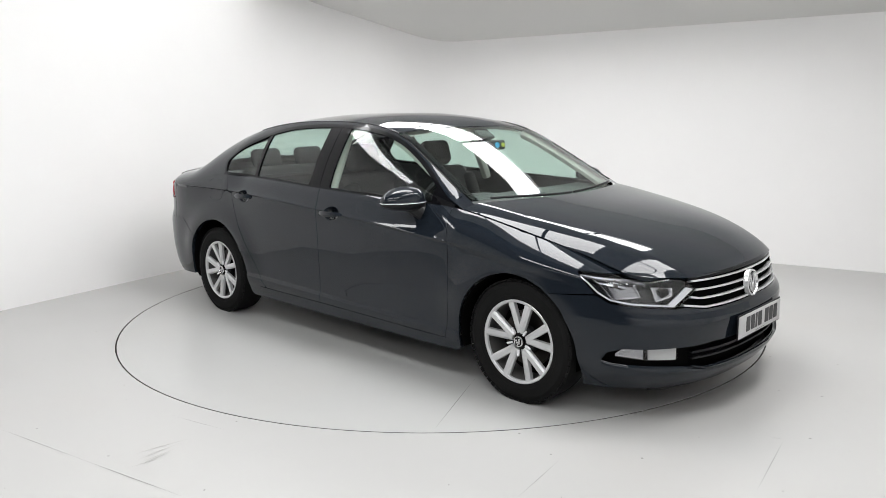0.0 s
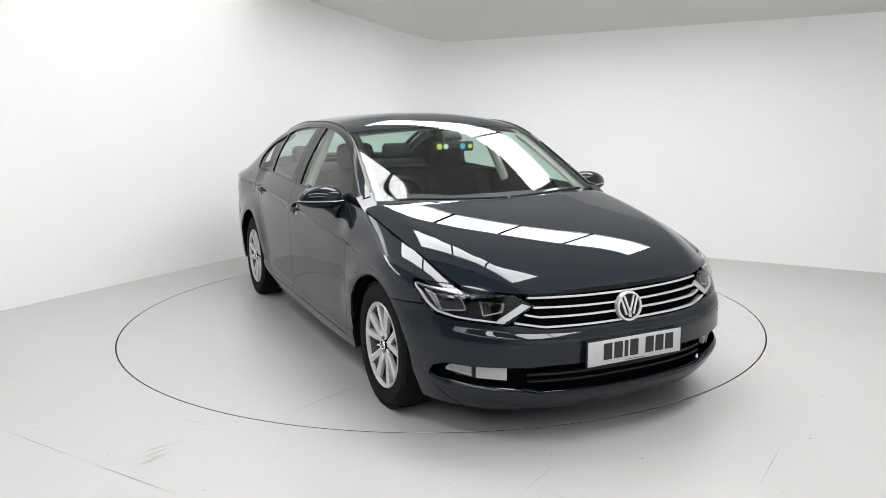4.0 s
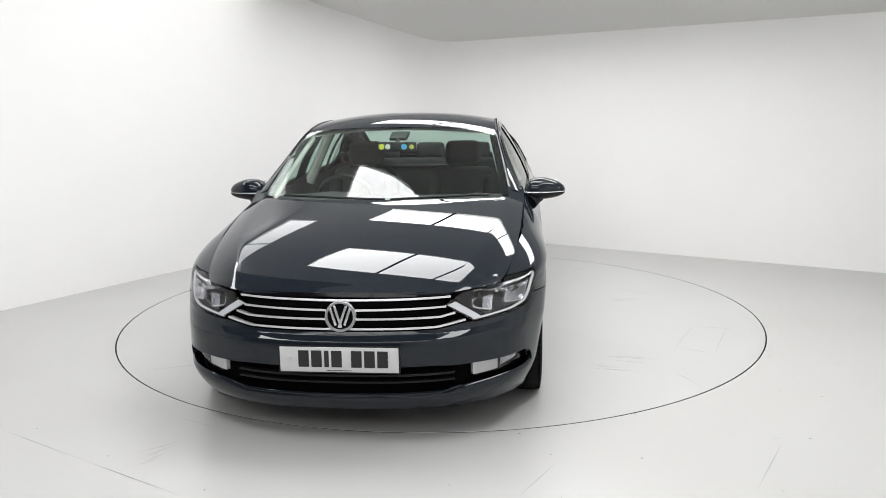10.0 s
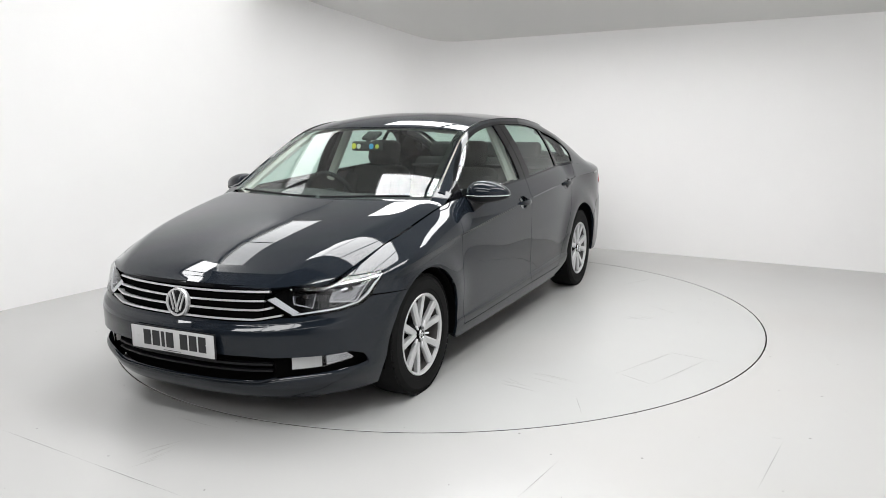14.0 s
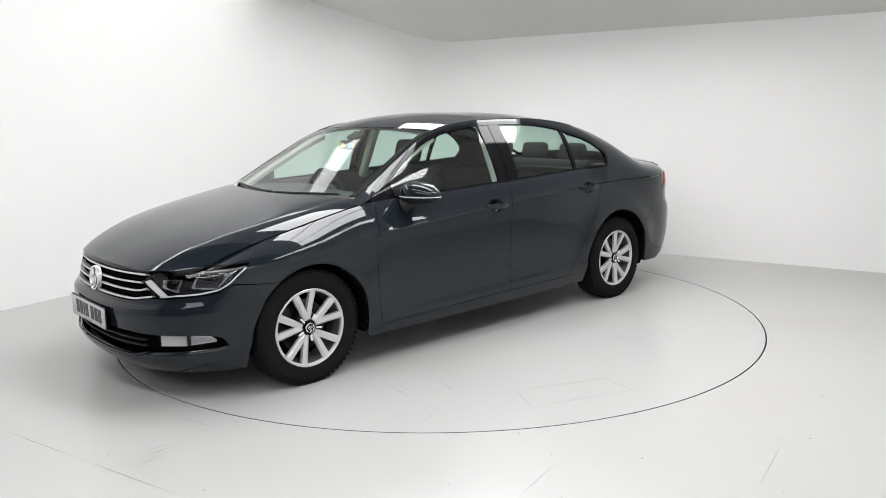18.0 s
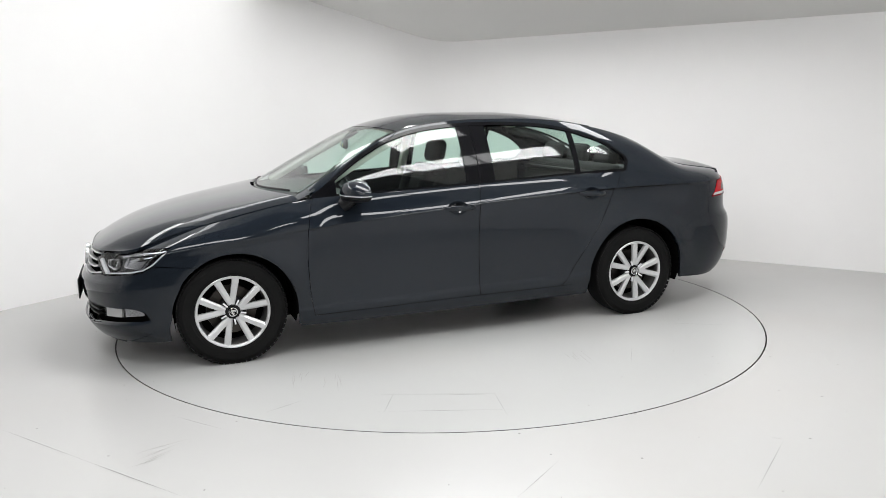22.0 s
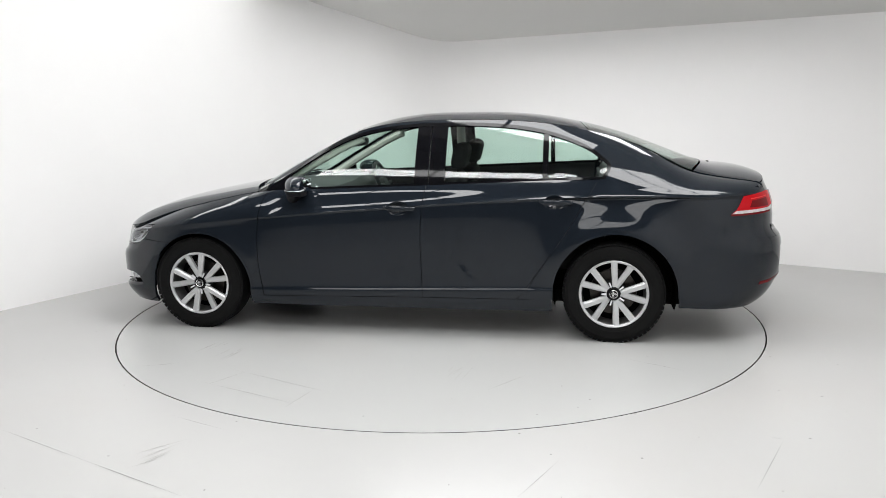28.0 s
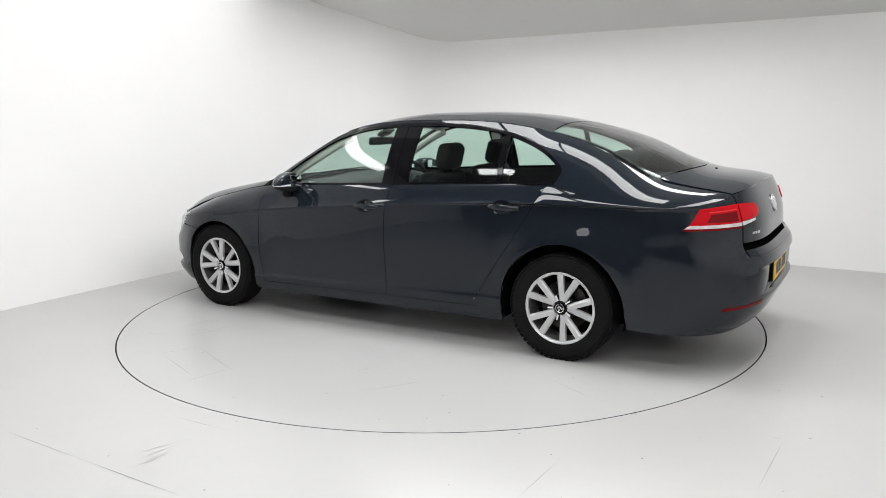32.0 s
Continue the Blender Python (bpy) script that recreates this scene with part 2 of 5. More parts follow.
def build_bay():
    n = 160
    verts, faces = [], []
    ring = [(math.cos(2 * math.pi * i / n), math.sin(2 * math.pi * i / n)) for i in range(n)]
    radii = [(TABLE_R + GROOVE / 2, -0.06), (TABLE_R + GROOVE / 2, -0.0015), (TABLE_R + GROOVE / 2 + 0.0015, 0.0), (3.2, 0.0), (6.0, 0.0), (16.0, 0.0)]
    for r, z in radii:
        verts += [(r * c, r * s, z) for c, s in ring]
    for k in range(len(radii) - 1):
        for i in range(n):
            j = (i + 1) % n
            faces.append((k * n + i, k * n + j, (k + 1) * n + j, (k + 1) * n + i))
    floor = tagged(flat_part("floor", verts, faces[n:], FLOOR), "pale grey painted studio floor with scuffs and fine scratches", "floor", kind="structure")
    flat_part("groove_edge", verts[:2 * n], faces[:n], GROOVE_DARK, floor, "dark edge of the turntable groove")
    verts = [(2.4 * c, 2.4 * s, -0.06) for c, s in ring]
    tagged(flat_part("turntable_pit", verts, [tuple(range(n))], DARK), "dark bottom of the turntable pit", "floor pit", kind="structure")

    # walls: (a, d) feet, in order round the bay
    feet = [(7.2, 0.0), (0.0, 0.0), (-1.09, 1.372), (-0.79, 11.0), (7.2, 11.0)]
    names = ["wall_back", "wall_chamfer", "wall_side", "wall_rear", "wall_far"]
    labels = ["smooth white painted studio wall", "white painted chamfer wall closing the corner", "white painted side wall, brightly lit", "dark grey wall added out of view behind the camera", "white painted end wall"]
    mid = plan(3, 5)
    trim = {1: 0.32, 2: 0.50}              # how far the coves reach along their walls
    for k in range(5):
        (a0, d0), (a1, d1) = feet[k], feet[(k + 1) % 5]
        long = math.hypot(a1 - a0, d1 - d0)
        f0, f1 = trim.get(k, 0.0) / long, 1 - trim.get((k + 1) % 5, 0.0) / long
        a0, d0, a1, d1 = a0 + (a1 - a0) * f0, d0 + (d1 - d0) * f0, a0 + (a1 - a0) * f1, d0 + (d1 - d0) * f1
        p, q = plan(a0, d0), plan(a1, d1)
        out = Vector((q.y - p.y, p.x - q.x, 0)).normalized()
        if out.dot(p - mid) < 0:
            out = -out
        hp, hq = ceiling_height(d0) + 0.06, ceiling_height(d1) + 0.06
        t = out * 0.15
        vs = [p, q, q + t, p + t]
        verts = [(v.x, v.y, -0.02) for v in vs] + [(vs[0].x, vs[0].y, hp), (vs[1].x, vs[1].y, hq), (vs[2].x, vs[2].y, hq), (vs[3].x, vs[3].y, hp)]
        faces = [(0, 1, 5, 4), (2, 3, 7, 6), (1, 2, 6, 5), (3, 0, 4, 7), (4, 5, 6, 7), (3, 2, 1, 0)]
        if abs(d1 - d0) > 5:
            # gable: the top edge rises to the ridge
            f = (RIDGE - d0) / (d1 - d0)
            m0, m1 = p + (q - p) * f, p + (q - p) * f + t
            hr = ceiling_height(RIDGE) + 0.06
            verts += [(m0.x, m0.y, hr), (m1.x, m1.y, hr)]
            faces = [(0, 1, 5, 8, 4), (2, 3, 7, 9, 6), (1, 2, 6, 5), (3, 0, 4, 7), (4, 8, 9, 7), (8, 5, 6, 9), (3, 2, 1, 0)]
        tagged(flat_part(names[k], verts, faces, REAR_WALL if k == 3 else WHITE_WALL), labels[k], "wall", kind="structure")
    for k, reach in trim.items():
        c, before, after = (np.array(feet[i]) for i in (k, k - 1, k + 1))
        b0, b2 = c + (before - c) / np.linalg.norm(before - c) * reach, c + (after - c) / np.linalg.norm(after - c) * reach
        line = [b0 * (1 - t) ** 2 + c * 2 * t * (1 - t) + b2 * t * t for t in np.linspace(0, 1, 17)]
        verts, faces = [], []
        for i, (a, d) in enumerate(line):
            g = line[min(i + 1, 16)] - line[max(i - 1, 0)]
            out = np.array([g[1], -g[0]]) / np.linalg.norm(g) * 0.12
            if out @ (np.array((3.0, 5.0)) - (a, d)) > 0:
                out = -out
            for z in (-0.02, ceiling_height(d) + 0.06):
                verts += [plan(a, d, z), plan(a + out[0], d + out[1], z)]
        for i in range(16):
            m, e = 4 * i, 4 * i + 4
            faces += [(m, e, e + 2, m + 2), (m + 1, m + 3, e + 3, e + 1), (m + 2, e + 2, e + 3, m + 3)]
        cove = flat_part("wall_cove", verts, faces, WHITE_WALL, smooth=True)
        cove.data.set_sharp_from_angle(angle=radians(35))
        tagged(cove, "white painted cove rounding the studio corner", "wall", kind="structure")


build_bay()

# rooflights: (a, d) rectangles glazed into the ceiling
# the last one is added behind the camera to brighten floor and car
LIGHTS = [(0.2, 1.30, 3.8, 1.80), (0.85, 3.12, 3.6, 4.05), (-0.96, 1.95, -0.45, 4.3), (4.4, 2.4, 5.05, 5.5), (0.65, 6.6, 5.6, 7.05), (1.4, 8.4, 6.6, 9.8)]
DARK_FROM = 4.75                                # the painted ceiling ends here, darkened beyond, out of view


def build_ceiling():
    """One sloping sheet with openings; each rooflight is a framed pane with glazing bars."""
    a_cuts = sorted({-1.4, 7.4, *[v for r in LIGHTS for v in (r[0], r[2])]})
    d_cuts = sorted({-0.25, DARK_FROM, RIDGE, 11.3, *[v for r in LIGHTS for v in (r[1], r[3])]})
    sheets = {"painted": ([], []), "deck": ([], [])}
    for i in range(len(a_cuts) - 1):
        for j in range(len(d_cuts) - 1):
            am, dm = (a_cuts[i] + a_cuts[i + 1]) / 2, (d_cuts[j] + d_cuts[j + 1]) / 2
            if any(r[0] < am < r[2] and r[1] < dm < r[3] for r in LIGHTS):
                continue
            verts, faces = sheets["painted" if dm < DARK_FROM else "deck"]
            k = len(verts)
            quad = [(a_cuts[i], d_cuts[j]), (a_cuts[i + 1], d_cuts[j]), (a_cuts[i + 1], d_cuts[j + 1]), (a_cuts[i], d_cuts[j + 1])]
            for lift in (0.0, 0.12):
                verts += [plan(a, d, ceiling_height(d) + lift) for a, d in quad]
            faces += [(k, k + 1, k + 2, k + 3), (k + 7, k + 6, k + 5, k + 4)]
            faces += [(k + e, k + 4 + e, k + 4 + (e + 1) % 4, k + (e + 1) % 4) for e in range(4)]
    tagged(flat_part("ceiling", *sheets["painted"], CEILING), "plain off-white pitched ceiling", "ceiling", kind="structure")
    tagged(flat_part("ceiling", *sheets["deck"], DARK_CEILING), "unseen ceiling over the camera side, darkened for the car's reflections", "ceiling", kind="structure")
    for r in LIGHTS:
        lamp = new("rooflight")
        lamp.location = plan((r[0] + r[2]) / 2, (r[1] + r[3]) / 2, ceiling_height((r[1] + r[3]) / 2))
        tagged(lamp, "glazed, glowing rooflight out of view, with dark glazing bars", "rooflight", "rooflights")
        inv = Matrix.Translation(-lamp.location)
        quad = [(r[0], r[1]), (r[2], r[1]), (r[2], r[3]), (r[0], r[3])]
        pane = flat_part("pane", [inv @ plan(a, d, ceiling_height(d) + 0.05) for a, d in quad], [(3, 2, 1, 0)], DULL_LIGHT if r[2] < 0 or r[1] > 8 else ROOFLIGHT, lamp)
        long_a = (r[2] - r[0]) > (r[3] - r[1])
        n = max(1, round(max(r[2] - r[0], r[3] - r[1]) / 1.0))
        for i in range(1, n):
            f = i / n
            if long_a:
                a = r[0] + f * (r[2] - r[0])
                p, q = plan(a, r[1], ceiling_height(r[1])), plan(a, r[3], ceiling_height(r[3]))
            else:
                d = r[1] + f * (r[3] - r[1])
                p, q = plan(r[0], d, ceiling_height(d)), plan(r[2], d, ceiling_height(d))
            part("glazing_bar", tube([inv @ p, inv @ q], 0.025, 6), BLACK, lamp)


build_ceiling()


def wall_glow_panel():
    """A long glowing panel added high on the side wall, under the ridge, out of view."""
    glow_strip = new("wall_glow_panel")
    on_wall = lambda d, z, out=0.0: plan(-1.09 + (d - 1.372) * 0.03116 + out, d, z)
    glow_strip.location = on_wall(5.3, 3.5)
    tagged(glow_strip, "long glowing panel added high on the white side wall, out of view", "window")
    inv = Matrix.Translation(-glow_strip.location)
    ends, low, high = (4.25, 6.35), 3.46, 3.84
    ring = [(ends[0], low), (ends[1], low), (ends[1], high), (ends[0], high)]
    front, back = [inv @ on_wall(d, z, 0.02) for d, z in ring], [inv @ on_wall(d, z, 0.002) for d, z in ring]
    # glowing face stuck on the wall, no opening; placed from reflections in the car
    flat_part("pane", front + back, [(0, 1, 2, 3)] + [(i, i + 4, (i + 1) % 4 + 4, (i + 1) % 4) for i in range(4)], ROOFLIGHT, glow_strip)
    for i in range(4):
        part("frame", tube([inv @ on_wall(*ring[i], 0.02), inv @ on_wall(*ring[(i + 1) % 4], 0.02)], 0.022, 6), WHITE_WALL, glow_strip)
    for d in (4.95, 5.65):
        part("glazing_bar", tube([inv @ on_wall(d, low, 0.025), inv @ on_wall(d, high, 0.025)], 0.02, 6), BLACK, glow_strip)


wall_glow_panel()

# ---- the car's surfaces (x forward, y to its left, z up, origin on the ground midway between the axles) ----


def curve(*pts, smooth=0.02):
    """A smooth function through (x, value) points."""
    xs, ys = (np.array(v, float) for v in zip(*sorted(pts)))
    h, s = np.diff(xs), np.diff(ys) / np.diff(xs)
    m = np.empty(len(xs))
    m[0], m[-1] = s[0], s[-1]
    for i in range(1, len(xs) - 1):
        m[i] = 0 if s[i - 1] * s[i] <= 0 else 3 * (h[i - 1] + h[i]) / ((2 * h[i] + h[i - 1]) / s[i - 1] + (h[i] + 2 * h[i - 1]) / s[i])
    gx = np.linspace(xs[0] - 0.3, xs[-1] + 0.3, 6000)
    k = np.clip(np.searchsorted(xs, gx) - 1, 0, len(xs) - 2)
    t = (gx - xs[k]) / h[k]
    gy = (2 * t**3 - 3 * t**2 + 1) * ys[k] + (t**3 - 2 * t**2 + t) * h[k] * m[k] + (3 * t**2 - 2 * t**3) * ys[k + 1] + (t**3 - t**2) * h[k] * m[k + 1]
    gy = np.where(gx < xs[0], ys[0] + m[0] * (gx - xs[0]), np.where(gx > xs[-1], ys[-1] + m[-1] * (gx - xs[-1]), gy))
    if smooth:
        w = max(1, int(smooth / (gx[1] - gx[0]) * 3))
        ker = np.exp(-0.5 * (np.arange(-w, w + 1) / (w / 3)) ** 2)
        pad = np.concatenate([gy[0] - (gy[1] - gy[0]) * np.arange(w, 0, -1), gy, gy[-1] + (gy[-1] - gy[-2]) * np.arange(1, w + 1)])
        gy = np.convolve(pad, ker / ker.sum(), "valid")
    return lambda x: np.interp(x, gx, gy)


X0F, NF = 1.35, 2.6        # where the nose begins to round, and how squarely
X0R, NR = -1.45, 4.0       # the same for the tail
LS = 1.2
nose_base = curve((0.10, 2.12), (0.15, 2.175), (0.20, 2.215), (0.25, 2.232), (0.32, 2.230), (0.40, 2.226), (0.45, 2.222), (0.49, 2.212), (0.52, 2.200), (0.60, 2.178), (0.67, 2.155), (0.72, 2.135), (0.80, 2.06), smooth=0.005)
brow_z = curve((1.60, 0.66), (1.68, 0.62), (1.738, 0.565), (1.77, 0.537), (1.836, 0.516), (1.935, 0.506), (2.05, 0.495), (2.17, 0.484), (2.30, 0.480), (2.55, 0.478))
brow_deep = curve((1.60, 0.004), (1.80, 0.007), (2.0, 0.011), (2.17, 0.018), (2.30, 0.020), (2.55, 0.020))


def nose_x(z, s=2.55):
    """The nose by height, with the ledge that sweeps under the lamps."""
    k = z - brow_z(s)
    up = np.clip(k / 0.024, 0, 1)
    return nose_base(z) + brow_deep(s) * np.where(k < 0, np.exp(-((k / 0.085) ** 2)), 1 - up)


tail_x = curve((0.10, -2.17), (0.18, -2.27), (0.22, -2.34), (0.26, -2.395), (0.35, -2.456), (0.388, -2.470), (0.400, -2.482), (0.45, -2.490), (0.55, -2.492), (0.62, -2.486), (0.66, -2.474), (0.682, -2.452), (0.698, -2.431), (0.72, -2.426), (0.81, -2.420), (0.90, -2.396), (0.96, -2.372), (1.00, -2.350), (1.04, -2.335), (1.1, -2.32))
crease_z = curve((2.2, 0.69), (2.07, 0.675), (2.0, 0.656), (1.9, 0.655), (1.7, 0.69), (1.4, 0.735), (1.2, 0.752), (1.06, 0.767), (0.9, 0.780), (0.53, 0.812), (0.18, 0.838), (-0.18, 0.866), (-0.55, 0.890), (-0.92, 0.908), (-1.29, 0.921), (-1.67, 0.924), (-2.1, 0.926), (-2.5, 0.927), smooth=0.08)
crease_y = curve((2.2, 0.905), (1.35, 0.906), (0.9, 0.911), (-0.2, 0.914), (-1.2, 0.914), (-2.5, 0.905), smooth=0.1)
belt_z = curve((1.0, 0.945), (0.82, 0.955), (0.57, 0.963), (-0.22, 0.993), (-1.0, 1.024), (-1.35, 1.036), smooth=0.08)
belt_y = curve((1.0, 0.795), (0.82, 0.806), (0.5, 0.832), (-0.22, 0.850), (-0.9, 0.832), (-1.35, 0.796), smooth=0.1)
top_z = curve((2.20, 0.625), (2.15, 0.675), (2.06, 0.728), (1.85, 0.818), (1.64, 0.876), (1.43, 0.918), (1.2, 0.955), (1.0, 0.985), (0.8, 1.005), smooth=0.06)
top_drop = curve((2.2, 0.125), (2.1, 0.100), (2.03, 0.070), (1.92, 0.057), (1.4, 0.036), (1.0, 0.022), (0.8, 0.020), smooth=0.06)
hood_fold = curve((0.85, 0.715), (1.06, 0.71), (1.3, 0.69), (1.6, 0.645), (1.85, 0.575), (2.04, 0.507), (2.15, 0.47), smooth=0.1)
hood_y = curve((2.0, 0.655), (1.93, 0.70), (1.7, 0.752), (1.4, 0.785), (1.0, 0.80), (0.85, 0.80), smooth=0.06)
roof_z = curve((1.2, 0.908), (1.1, 0.964), (0.99, 1.024), (0.76, 1.150), (0.545, 1.262), (0.373, 1.342), (0.225, 1.394), (0.007, 1.434), (-0.207, 1.449), (-0.532, 1.449), (-0.862, 1.430), (-1.022, 1.406), (-1.266, 1.352), (-1.51, 1.280), (-1.757, 1.185), (-1.93, 1.118), (-2.0, 1.096), (-2.08, 1.080), (-2.2, 1.070), (-2.30, 1.054), (-2.36, 1.034), (-2.42, 1.00), smooth=0.05)
edge_y = curve((1.1, 0.742), (0.96, 0.727), (0.6, 0.672), (0.33, 0.630), (-0.3, 0.606), (-0.9, 0.604), (-1.215, 0.616), (-1.6, 0.618), (-1.9, 0.612), (-2.05, 0.622), (-2.3, 0.650), (-2.5, 0.65), smooth=0.06)
edge_z = curve((1.1, 0.90), (0.96, 0.966), (0.76, 1.083), (0.545, 1.205), (0.36, 1.302), (0.2, 1.352), (0.0, 1.382), (-0.3, 1.396), (-0.6, 1.395), (-0.9, 1.376), (-1.05, 1.355), (-1.27, 1.312), (-1.40, 1.278), (-1.56, 1.222), (-1.716, 1.142), (-1.82, 1.086), (-1.90, 1.055), (-2.0, 1.036), (-2.1, 1.021), (-2.25, 1.002), (-2.35, 0.982), (-2.5, 0.95), smooth=0.05)
dlo_z = curve((0.90, 0.957), (0.82, 1.004), (0.673, 1.112), (0.506, 1.216), (0.34, 1.295), (0.156, 1.344), (-0.03, 1.368), (-0.214, 1.378), (-0.4, 1.379), (-0.664, 1.368), (-0.892, 1.338), (-1.124, 1.270), (-1.25, 1.211), (-1.352, 1.130), smooth=0.03)
low_prof = curve((0.10, -0.066), (0.15, -0.042), (0.20, -0.022), (0.245, -0.009), (0.285, -0.003), (0.297, -0.0022), (0.304, -0.0036), (0.313, -0.0078), (0.322, -0.0095), (0.36, -0.0098), (0.43, -0.008), (0.52, -0.0035), (0.60, 0.0), smooth=0.004)
plain_prof = curve((0.10, -0.06), (0.15, -0.038), (0.20, -0.022), (0.245, -0.010), (0.30, -0.006), (0.42, -0.006), (0.52, -0.003), (0.60, 0.0), smooth=0.02)
sill_crease = curve((1.0, 0.283), (0.9, 0.286), (0.3, 0.298), (-0.2, 0.312), (-0.6, 0.322), (-1.1, 0.330), (-1.7, 0.336), smooth=0.1)
rear_p = curve((-1.2, 1.15), (-1.6, 1.35), (-2.0, 1.8), (-2.5, 2.0), smooth=0.1)
ARCH_F, ARCH_R = (1.372, 0.305, 0.358), (-1.400, 0.310, 0.384)


def haunch(x):
    """How far the flank swells over the front and the rear wheel."""
    return np.exp(-((x - ARCH_F[0]) / 0.36) ** 2), np.exp(-((x - ARCH_R[0]) / 0.44) ** 2)


def crease_edge(x):
    """The shoulder crease, drawn in over the wheels."""
    f, r = haunch(x)
    return crease_y(x) - 0.010 * f - 0.020 * r


def hood_top(x, y):
    a = np.abs(y)
    d = a - hood_fold(x)
    d = 0.5 * (d + np.sqrt(d * d + 0.010**2))
    return np.stack([x, y, top_z(x) - top_drop(x) * (a / 0.75) ** 2.8 - 0.17 * d - 1.4 * d * d], -1)


def upper(x, y):
    """Windscreen, roof, rear window and boot lid."""
    q = np.clip(np.abs(y) / edge_y(x), 0, 1.3)
    return np.stack([x, y, roof_z(x) - (roof_z(x) - edge_z(x)) * q**2.4], -1)


def rear_width(x, z):
    """The rear quarter above the crease, up to the edge of the rear window."""
    zc, bc = crease_z(x), crease_edge(x)
    kt = np.maximum(1 - np.clip((X0R - x) / 0.915, 0, 1) ** NR, 0.05) ** (1 / NR)
    ze, ye = edge_z(x), edge_y(x) / np.maximum(kt, 0.55)
    qr = np.clip((z - zc) / np.maximum(ze - zc, 0.02), 0, 1.2)
    return bc - 0.004 * np.minimum(1, qr * 6) - (bc - 0.004 - ye) * (0.72 * qr ** rear_p(x) + 0.28 * qr**8)


def half_width(x, z):
    zc, bc = crease_z(x), crease_edge(x)
    hf, hr = haunch(x)
    behind = np.clip((1.12 - x) / 0.22, 0, 1)
    behind = behind * behind * (3 - 2 * behind)
    fore = np.clip((x - 1.0) / 0.12, 0, 1) + np.clip((-x - 1.35) / 0.2, 0, 1)
    low = crease_y(x) + low_prof(np.minimum(z - sill_crease(x) + 0.30, 0.6)) * (1 - fore) + plain_prof(np.minimum(z, 0.6)) * fore - 0.022 * hf - 0.022 * hr
    # the swell over the wheels falls back towards the crease, which overhangs it a little
    rise = np.clip((z - 0.665) / np.maximum(zc - 0.665, 0.03), 0, 1)
    swell = 0.022 * hr * rise**1.6 + 0.010 * hf * rise**2
    hang = np.clip((zc - z) / 0.014, 0, 1)
    hang = hang * hang * (3 - 2 * hang)
    scoop = (0.0055 + 0.004 * hr) * np.exp(-np.maximum(zc - z, 0) / 0.035) * behind
    edge = np.clip((zc - z) / 0.05, 0, 1)
    low = np.where(z > zc - 0.05, bc + (low - bc) * edge * edge * (3 - 2 * edge), low) * (1 - behind) + behind * (bc + (low - bc - swell - scoop) * hang) - (1 - behind) * swell * edge
    # above the crease: fender shoulder, door shoulder or rear quarter
    yg = hood_y(x)
    zt = hood_top(x, yg)[..., 2]
    qf = np.clip((z - zc) / np.maximum(zt - zc, 0.02), 0, 1.4)
    front = bc - (bc - yg) * (0.18 * qf + 0.82 * qf**2.3)
    qd = np.clip((z - zc) / np.maximum(belt_z(x) - zc, 0.02), 0, 1.6)
    door = bc - (bc - belt_y(x)) * (0.75 * qd + (qd - 0.5) ** 3 + 0.125)
    rear = rear_width(x, z)
    wf = np.clip((x - 0.75) / 0.25, 0, 1)
    wr = np.clip((-x - 1.05) / 0.25, 0, 1)
    wf, wr = wf * wf * (3 - 2 * wf), wr * wr * (3 - 2 * wr)
    up = front * wf + rear * wr + door * (1 - wf - wr)
    # flared wheel arches
    flare = 0.0
    for cx, cz, r in (ARCH_F, ARCH_R):
        dist = np.maximum(np.hypot(x - cx, z - cz) - r, 0)
        flare = flare + 0.029 * np.exp(-((dist / 0.125) ** 2)) * np.clip((z - 0.25) / 0.25, 0, 1)
    return np.where(z > zc, up, low) + flare


def side(s, z):
    """The body's flank: s runs along x, then round the nose or the tail."""
    s, z = np.asarray(s, float), np.asarray(z, float)
    pf = np.clip(1 - (s - X0F) / LS, 0, 1) * math.pi / 2
    pr = np.clip(1 - (X0R - s) / LS, 0, 1) * math.pi / 2
    af, ar = nose_x(z, s) - X0F, X0R - tail_x(z)
    x = np.where(s > X0F, X0F + af * np.cos(pf) ** (2 / NF), np.where(s < X0R, X0R - ar * np.cos(pr) ** (2 / NR), s))
    k = np.where(s > X0F, np.sin(pf) ** (2 / NF), np.where(s < X0R, np.sin(pr) ** (2 / NR), 1.0))
    # the nose's corners stand out squarely, most of all between the lamps and the lip
    level = np.clip((z - 0.13) / 0.14, 0, 1) * np.clip((0.60 - z) / 0.12, 0, 1)
    waist = np.clip((z - 0.13) / 0.14, 0, 1) * np.clip((0.80 - z) / 0.20, 0, 1)
    square = 0.014 * level * np.exp(-(((s - 1.95) / 0.18) ** 2)) + 0.016 * waist * np.exp(-(((s - 1.80) / 0.24) ** 2))
    return np.stack([x + 0.5 * square, half_width(x, z) * k + square, z], -1)


def s_of_x(x, z):
    if x > X0F:
        return X0F + LS * (1 - math.acos(min(1, ((x - X0F) / float(nose_x(z) - X0F)) ** (NF / 2))) / (math.pi / 2))
    if x < X0R:
        return X0R - LS * (1 - math.acos(min(1, ((X0R - x) / float(X0R - tail_x(z))) ** (NR / 2))) / (math.pi / 2))
    return x


def s_of_y(y, z, rear=False):
    b = 0.9
    n = NR if rear else NF
    ang = math.asin(min(1, (y / b) ** (n / 2)))
    return X0R - LS * (1 - ang / (math.pi / 2)) if rear else X0F + LS * (1 - ang / (math.pi / 2))


def barrel(x, h):
    """Half the cabin's width h metres above the waist: glass rolled to one even bend."""
    return belt_y(x) - 0.004 - 0.34 * h - 0.60 * h * np.abs(h)


